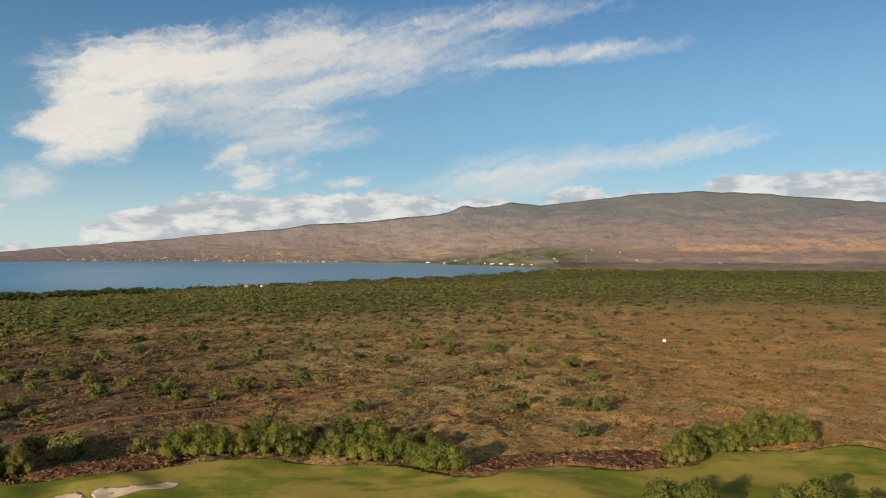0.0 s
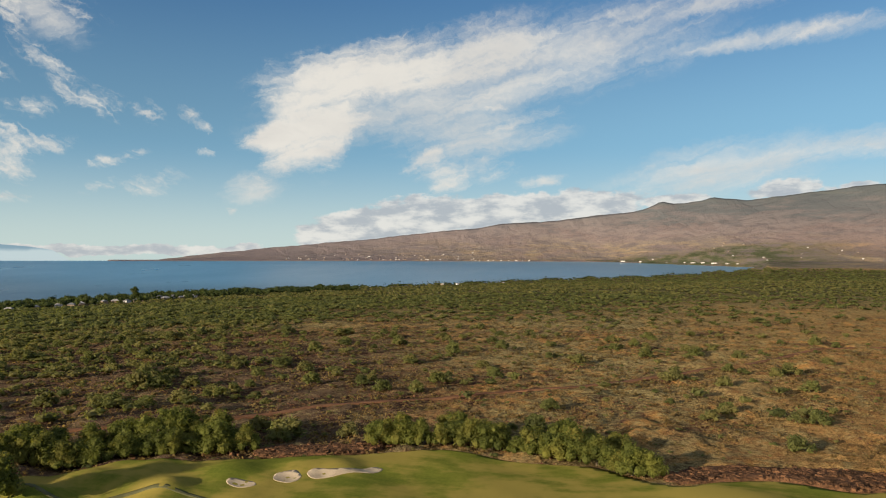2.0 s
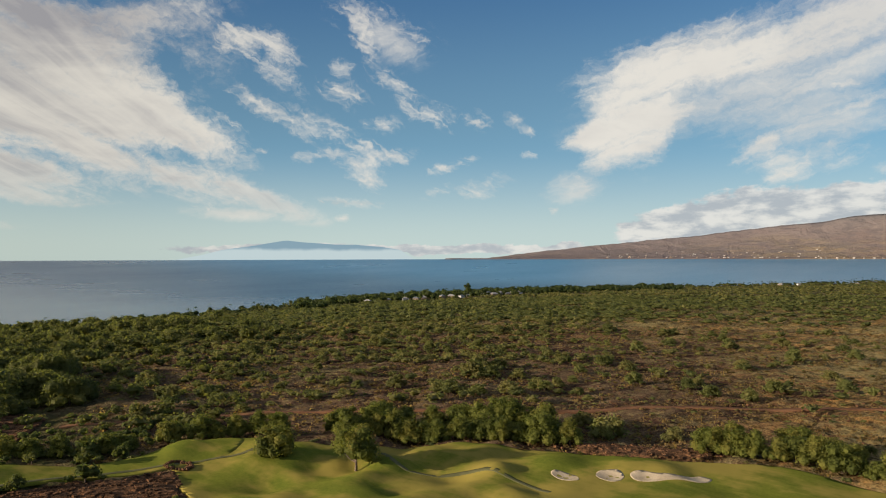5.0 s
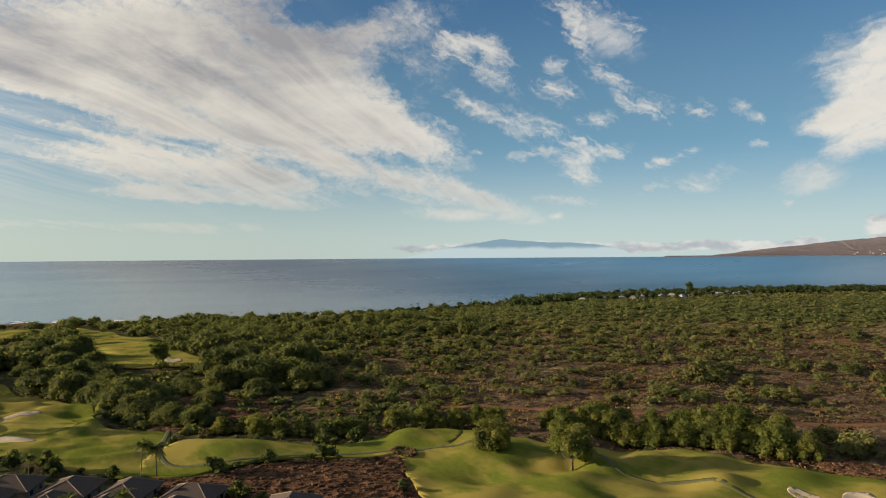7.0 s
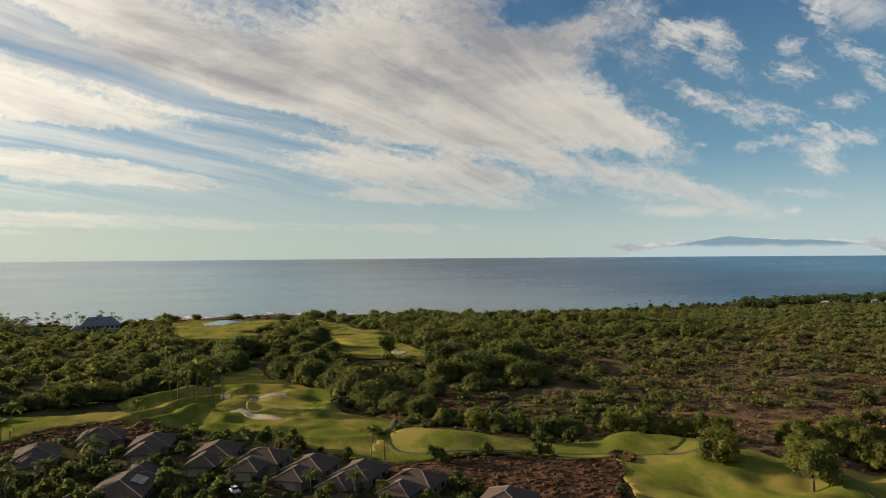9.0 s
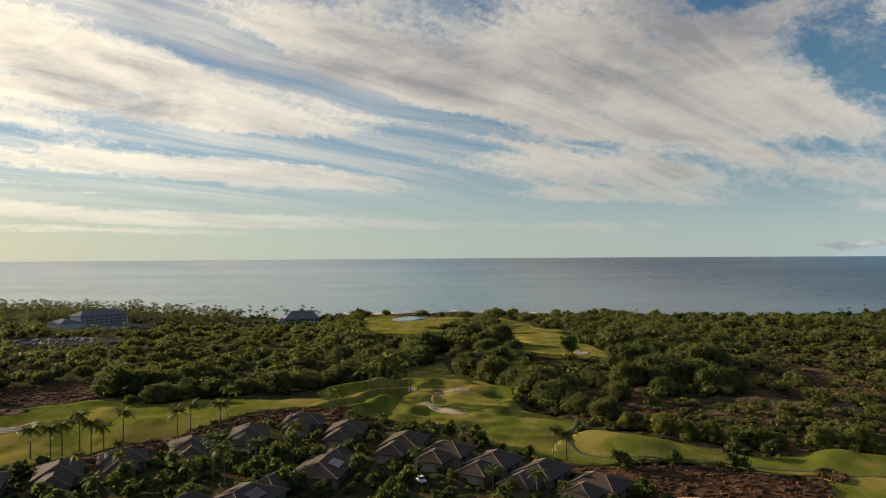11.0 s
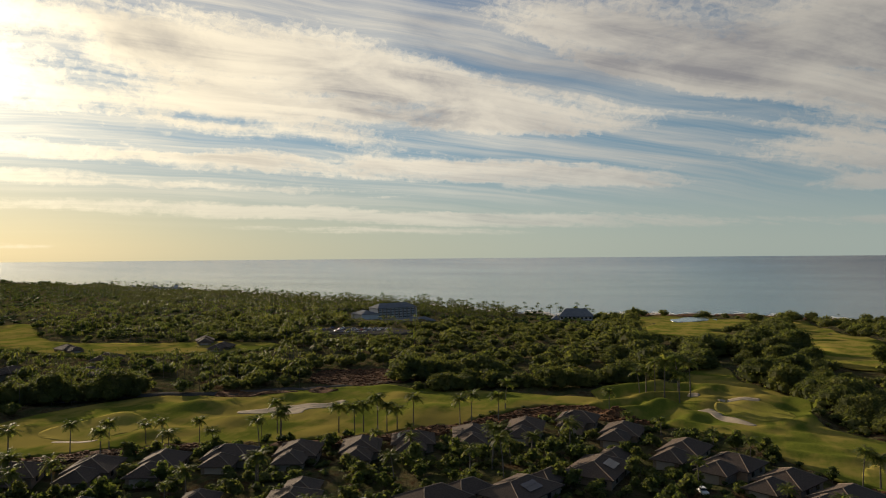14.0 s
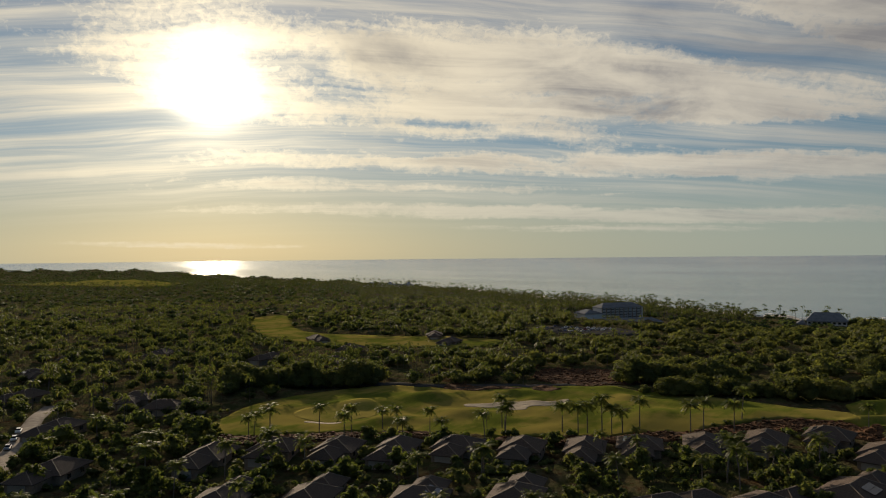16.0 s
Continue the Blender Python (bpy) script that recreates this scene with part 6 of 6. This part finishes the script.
def hotel():
    """Stepped wings with balcony storeys and low slate roofs; the long side along x, at the origin."""
    ob = new("hotel")
    main = part("wall", made("wall", box((-22, -9, -3), (26, 9, 19)), PALE), ob)
    part("wall", made("wall", box((-42, -11, -3), (-22.004, 11, 14)), PALE), ob)
    part("wall", made("wall", box((-34, -30, -3), (36, -11.004, 5)), PALE), ob)
    for lo, hi, e, r in (((-22, -9), (26, 9), 19, 4.5), ((-42, -11), (-22.8, 11), 14, 3.5), ((-34, -30), (36, -11.8), 5, 4)):
        bm, a = hip(lo[0], hi[0], lo[1], hi[1], e, r, 0.7, 0.5)
        part("roof", made("roof", bm, BLUE_ROOF), ob, "slate-blue hipped roof")
    for floor in range(5):
        z = 5.5 + floor * 2.7
        for i in range(9):
            x = -19 + i * 5
            if z < 18:
                part("balcony", made("balcony", box((x - 2.1, -10.3, z - 0.2), (x + 2.1, -9, z)), PALE), main)
                part("window", made("window", box((x - 1.7, -9.06, z + 0.5), (x + 1.7, -8.9, z + 1.25)), GLASS), main)
    for i in range(10):
        x = -21.5 + i * 5
        part("pillar", made("pillar", box((x - 0.25, -10.2, 5), (x + 0.25, -9.004, 19)), STUCCO), ob)
    return ob


H = at(114.0, 770)
hotel_ob = hotel()
hotel_ob.matrix_basis = pose(H[0], H[1], H[2] - 7.5, 0, 0, 145)
tagged(hotel_ob, "pale stepped hotel with slate-blue roofs behind palms", "hotel")


def hall():
    ob = new("hotel")
    part("wall", made("wall", box((-20, -13, -3), (20, 13, 13)), PALE), ob)
    bm, a = hip(-20, 20, -13, 13, 13, 9, 1.5, 0.6, 0.4)
    roof = part("roof", made("roof", bm, BLUE_ROOF), ob, "steep slate-blue roof")
    part("ridge_cap", made("ridge_cap", ridge_cap(a, 22), TRIM), roof)
    part("roof", made("roof", hip(-30, -20.8, -11, 11, 9, 4, 1.0, 0.5)[0], BLUE_ROOF), ob)
    part("wall", made("wall", box((-30, -11, -3), (-20.004, 11, 9)), PALE), ob)
    for floor in range(3):
        for i in range(8):
            x = -17.5 + i * 5
            part("window", made("window", box((x - 1.4, -13.08, 1.5 + floor * 4), (x + 1.4, -12.9, 3.9 + floor * 4)), GLASS), ob)
    return ob


H = at(99.5, 930)
ob = hall()
ob.matrix_basis = pose(H[0], H[1], H[2] - 8, 0, 0, 100)
tagged(ob, "slate-roofed lodge standing among shore trees", "building")


def cottage(w, d, h, rise, wall, roof):
    ob = new("house")
    part("wall", made("wall", box((-w / 2, -d / 2, -1.5), (w / 2, d / 2, h)), wall), ob)
    part("roof", made("roof", hip(-w / 2, w / 2, -d / 2, d / 2, h, rise, 0.7, 0.3)[0], roof), ob)
    for x in (-w / 4, w / 4):
        part("window", made("window", box((x - 1, -d / 2 - 0.08, 1), (x + 1, -d / 2 + 0.05, 2.4)), GLASS), ob)
    return ob


COTTAGES = [cottage(11, 8, 3.4, 2.6, PALE, GREY_ROOF), cottage(10, 8, 4.5, 2.6, STUCCO, BLUE_ROOF), cottage(13, 9, 3.4, 3.0, STUCCO, GREY_ROOF)]
first = set()
for i, (t, r) in enumerate([(43.2, 1330), (42.4, 1300), (41.8, 1360), (40.9, 1390), (40.3, 1360), (39.6, 1440), (38.8, 1420), (38.2, 1470), (37.6, 1500), (37.0, 1480), (36.6, 1530), (36.2, 1500), (35.7, 1560), (35.1, 1540),
                            (34.7, 1590), (34.2, 1570), (33.4, 1620), (32.0, 1700), (46.2, 1260), (44.6, 1290), (47.5, 1240), (30.4, 1760), (28.8, 1800), (15.2, 2250), (14.0, 2290), (10.4, 2450)]):
    k = i % 3
    x, y, z = at(t, r + 10, 0.4)
    m = pose(x, y, z, 0, 0, t + 40 * rng.normal())
    if k in first:
        ob = copy_thing(COTTAGES[k], m)
    else:
        ob = COTTAGES[k]
        ob.matrix_basis = m
        first.add(k)
    tagged(ob, ("small white house with grey roof in shore village", "tan two-storey house with blue-grey roof", "low tan house with pale roof in shore village")[k], "house", "village houses")


def far_block(w, d, h, name="far_building"):
    ob = new(name)
    part("wall", made("wall", box((-w / 2, -d / 2, -4), (w / 2, d / 2, h)), PALE), ob)
    part("roof", made("roof", box((-w / 2 - 0.5, -d / 2 - 0.5, h + 0.004), (w / 2 + 0.5, d / 2 + 0.5, h + 0.8)), GREY_ROOF), ob)
    for i in range(max(2, int(w / 9))):
        x = -w / 2 + (i + 0.5) * w / max(2, int(w / 9))
        part("window", made("window", box((x - 1.8, -d / 2 - 0.1, h * 0.3), (x + 1.8, -d / 2 + 0.1, h * 0.7)), GLASS), ob)
    return ob


for t, w, h, gap in [(16.9, 22, 7, 20), (16.4, 30, 9, 20), (15.9, 14, 6, 18), (15.4, 26, 8, 20), (12.6, 20, 7, 4), (12.3, 10, 18, 4), (11.6, 22, 10, 4), (11.2, 14, 7, 6), (10.6, 26, 8, 5), (10.0, 16, 7, 5), (9.4, 30, 8, 4), (8.9, 14, 6, 4), (8.4, 26, 9, 4),
                     (1.2, 60, 13, 8), (-0.1, 34, 8, 12), (-2.0, 18, 6, 16), (-3.3, 24, 8, 30), (-3.9, 60, 12, 28), (-4.6, 50, 13, 34), (-5.4, 70, 12, 34), (-6.3, 40, 10, 36), (-7.0, 30, 9, 40), (-1.0, 24, 7, 60), (-9.0, 20, 7, 90), (-15.0, 22, 8, 130), (-21.0, 20, 7, 60)]:
    r = float(table(FAR_SHORE, t)) + gap + 14
    x, y, z = at(t, r, 1.0)
    ob = far_block(w * 0.4, 6, h * 0.26)
    ob.matrix_basis = pose(x, y, z, 0, 0, t)
    tagged(ob, "long white building near the far shore", "building", "far shore buildings")

# a long low resort on the western point
def resort():
    ob = new("resort")
    part("wall", made("wall", box((-58, -9, -3), (58, 9, 8)), PALE), ob)
    part("roof", made("roof", hip(-58, 58, -9, 9, 8, 3.5, 1.2, 0.5)[0], GREY_ROOF), ob, "weathered grey hipped roof")
    for x in (-40, 2, 44):
        tower = part("tower", made("tower", box((x - 4, -4, 8.3), (x + 4, 4, 14)), PALE), ob)
        part("roof", made("roof", hip(x - 4, x + 4, -4, 4, 14, 2.2, 0.7, 0.4)[0], GREY_ROOF), tower)
    for i in range(14):
        x = -52 + i * 8
        part("window", made("window", box((x - 2.4, -9.1, 2), (x + 2.4, -8.9, 5.5)), GLASS), ob)
    return ob


x, y, z = at(131.7, 1660, 1.5)
ob = resort()
ob.matrix_basis = pose(x, y, z, 0, 0, 128)
tagged(ob, "long low grey-roofed resort among palms on point", "resort")

# scattered houses on the far slope
for i in range(84):
    t = 12.5 + 15 * rng.random() if i < 70 else -16 + 12 * rng.random()
    x, y, z = at(t, float(table(FAR_SHORE, t)) + (24 + 210 * rng.random() ** 1.3 if i < 70 else 130 + 200 * rng.random()), 0.6)
    ob = copy_thing(COTTAGES[i % 3], pose(x, y, z, 0, 0, t + 30 * rng.normal()) @ Matrix.Diagonal((0.7, 0.7, 0.6, 1)))
    tagged(ob, "small pale house on the far dry slope", "house", "houses on the far slope")
k = 3600
t, s = -16 + 20 * rng.random(k) ** 0.7, rng.random(k)
r = table(FAR_SHORE, t) + 14 + s ** 1.3 * (50 + 190 * smooth((3 - t) / 6))
spots = np.stack([-np.sin(np.radians(t)) * r, np.cos(np.radians(t)) * r], 1)
spread("woods", FAR, spots, 0.2 + 0.3 * rng.random(k), SHORE_TREE, "dark green trees round far shore buildings", "trees", tall=0.6)

# the tall ironwood of the village
ob = tree("ironwood_tree", rng, 11, 34, 1.6, 800, GARDEN, 16, 0.05)
x, y, z = at(38.3, 1540, 0)
ob.matrix_basis = pose(x, y, z)
tagged(ob, "tall dark ironwood tree over the village", "tree")


def tank():
    ob = new("water_tank")
    bm = bmesh.new()
    bmesh.ops.create_cone(bm, cap_ends=True, segments=20, radius1=1.2, radius2=1.2, depth=1.6, matrix=Matrix.Translation((0, 0, 0.8)))
    part("tank", made("tank", bm, WHITE), ob)
    bm = bmesh.new()
    bmesh.ops.create_cone(bm, cap_ends=True, segments=20, radius1=1.25, radius2=0.3, depth=0.3, matrix=Matrix.Translation((0, 0, 1.76)))
    part("lid", made("lid", bm, WHITE), ob)
    return ob


ob = tank()
ob.matrix_basis = pose(167, 545, float(land(167, 545)))
tagged(ob, "small white water tank beside dirt track", "water tank")


def car(paint):
    ob = new("car")
    bm = box((-2.2, -0.9, 0.35), (2.2, 0.9, 0.95), 0.12)
    body = part("body", made("body", bm, paint), ob)
    bm = box((-1.3, -0.8, 0.955), (1.1, 0.8, 1.5), 0.2)
    part("cabin", made("cabin", bm, GLASS), ob, "dark glass cabin")
    part("roof", made("roof", box((-0.95, -0.62, 1.504), (0.75, 0.62, 1.54)), paint), ob)
    for x in (-1.35, 1.35):
        for y in (-0.86, 0.86):
            bm = bmesh.new()
            bmesh.ops.create_cone(bm, cap_ends=True, segments=12, radius1=0.33, radius2=0.33, depth=0.22, matrix=pose(x, y, 0.33, 90))
            part("wheel", made("wheel", bm, RUBBER), ob)
    return ob


CARS = {}
NAMES = ["white", "black", "grey", "dark red", "dark blue"]
first = set()


def park(k, x, y, turn, lift, group, where):
    m = pose(x, y, float(land(x, y)) + lift, 0, 0, turn)
    if k in CARS:
        ob = copy_thing(CARS[k], m)
    else:
        ob = CARS[k] = car(PAINTS[k])
        ob.matrix_basis = m
    tagged(ob, f"{NAMES[k]} parked car {where}", "car", group)


for row in range(3):
    for i in range(11):
        if rng.random() < 0.75:
            park(int(rng.choice([0, 0, 1, 2, 2, 3, 4])), -512 - row * 15, -296 + i * 5.0, 0, 0.45, "cars in the car park", "on the asphalt car park")
for k, x, y, turn in [(0, -193, -1, 20), (0, -105, -262, 60), (2, -99, -252, 60), (0, -110, -271, 60), (2, -158, -78, 40)]:
    park(k, x, y, turn, 0.3, "cars by the villas", "beside a villa")


def island():
    """A far volcanic island on the horizon, self-lit, with distance haze in its colours."""
    t = np.radians(np.linspace(60.5, 42.5, 90))
    top = np.interp(np.degrees(t)[::-1], [42.5, 43.6, 47.1, 48.8, 50.6, 52.4, 55.0, 57.3, 60.5], [-0.2, 0.55, 0.98, 0.93, 1.12, 1.25, 0.88, 0.50, -0.2])[::-1]
    rows = []
    for s, r in ((0.0, 4880), (0.35, 4890), (0.75, 4905), (1.0, 4920), (0.0, 4938)):
        z = EYE + r * np.tan(np.radians(-0.3 + (top + 0.3 + 0.03 * np.sin(t * 90) * s) * s))
        rows.append(np.stack([-np.sin(t) * r, np.cos(t) * r, z], 1))
    # glows by itself; haze is painted in, palest at the island's foot
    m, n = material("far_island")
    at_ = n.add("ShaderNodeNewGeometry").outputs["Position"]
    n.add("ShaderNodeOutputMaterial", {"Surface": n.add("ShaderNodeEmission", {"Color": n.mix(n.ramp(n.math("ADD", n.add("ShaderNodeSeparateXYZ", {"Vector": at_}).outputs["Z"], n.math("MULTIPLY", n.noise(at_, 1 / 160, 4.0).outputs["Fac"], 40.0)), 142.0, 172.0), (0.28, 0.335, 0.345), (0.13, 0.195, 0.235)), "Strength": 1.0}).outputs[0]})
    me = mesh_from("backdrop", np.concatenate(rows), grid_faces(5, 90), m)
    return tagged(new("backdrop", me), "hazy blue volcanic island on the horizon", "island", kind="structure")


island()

# pale sand in the bay of the point
line = [(t, float(coast_reach(t))) for t in np.arange(116, 134, 0.8)]
ribbon("beach_2", [at(t, r - 3)[:2] for t, r in line], 30, BEACH, 0.6, "pale sand beach in the bay", "beach", 12)

# black lava along the open shore
line = [(t, float(coast_reach(t))) for t in np.arange(66, 98, 1.0)]
ribbon("ground_9", [at(t, r - 16)[:2] for t, r in line], 34, LAVA, 0.7, "low shelf of black lava along the shore", "lava shore", 10)

# beach and surf below the hotel
line = [(t, float(coast_reach(t))) for t in np.arange(93, 114, 1.0)]
ribbon("beach", [at(t, r - 4)[:2] for t, r in line], 26, BEACH, 0.5, "narrow pale sand beach below the palms", "beach", 12)
for k, off in ((1, 16), (2, 40)):
    t = np.arange(64, 132, 0.25)
    r = coast_reach(t) + off + 6 * np.sin(t * 1.7 + k)
    w = 2.5 + 2.0 * np.sin(t * 3.1 + k)
    x, y = -np.sin(np.radians(t)), np.cos(np.radians(t))
    rows = [np.stack([x * (r + s * w), y * (r + s * w), np.full(len(t), h)], 1) for s, h in ((-1, 0.05), (0, 0.5), (1, 0.05))]
    tagged(new("surf", mesh_from("surf", np.concatenate(rows), grid_faces(3, len(t)), WHITE)), "thin white line of breaking surf", "surf", kind="structure")


# low ring of stones at the end of the tee
def stone(rng, size):
    bm = bmesh.new()
    bmesh.ops.create_icosphere(bm, subdivisions=1, radius=size)
    for v in bm.verts:
        v.co *= 0.8 + 0.35 * rng.random()
        v.co.z *= 0.7
    return made("stone", bm, LAVA)


STONES = [stone(rng, 0.75) for _ in range(4)]
wall_x, wall_y = -193, 110
ring = new("stone_wall")
ring.matrix_basis = pose(wall_x, wall_y, float(land(wall_x, wall_y)) + 0.25)
tagged(ring, "low ring of dark lava stones on turf", "stone wall")
for i in range(34):
    a = i / 34 * 2 * math.pi
    ob = part("stone", STONES[i % 4], ring)
    x, y = 4.6 * math.cos(a) + 0.25 * rng.normal(), 2.8 * math.sin(a) + 0.25 * rng.normal()
    ob.matrix_basis = Matrix.LocRotScale((x, y, float(land(wall_x + x, wall_y + y)) - float(land(wall_x, wall_y)) + 0.25 + 0.2 * rng.random()), Euler((0, 0, 6.28 * rng.random())), Vector((1, 1, 1)) * (0.8 + 0.4 * rng.random()))
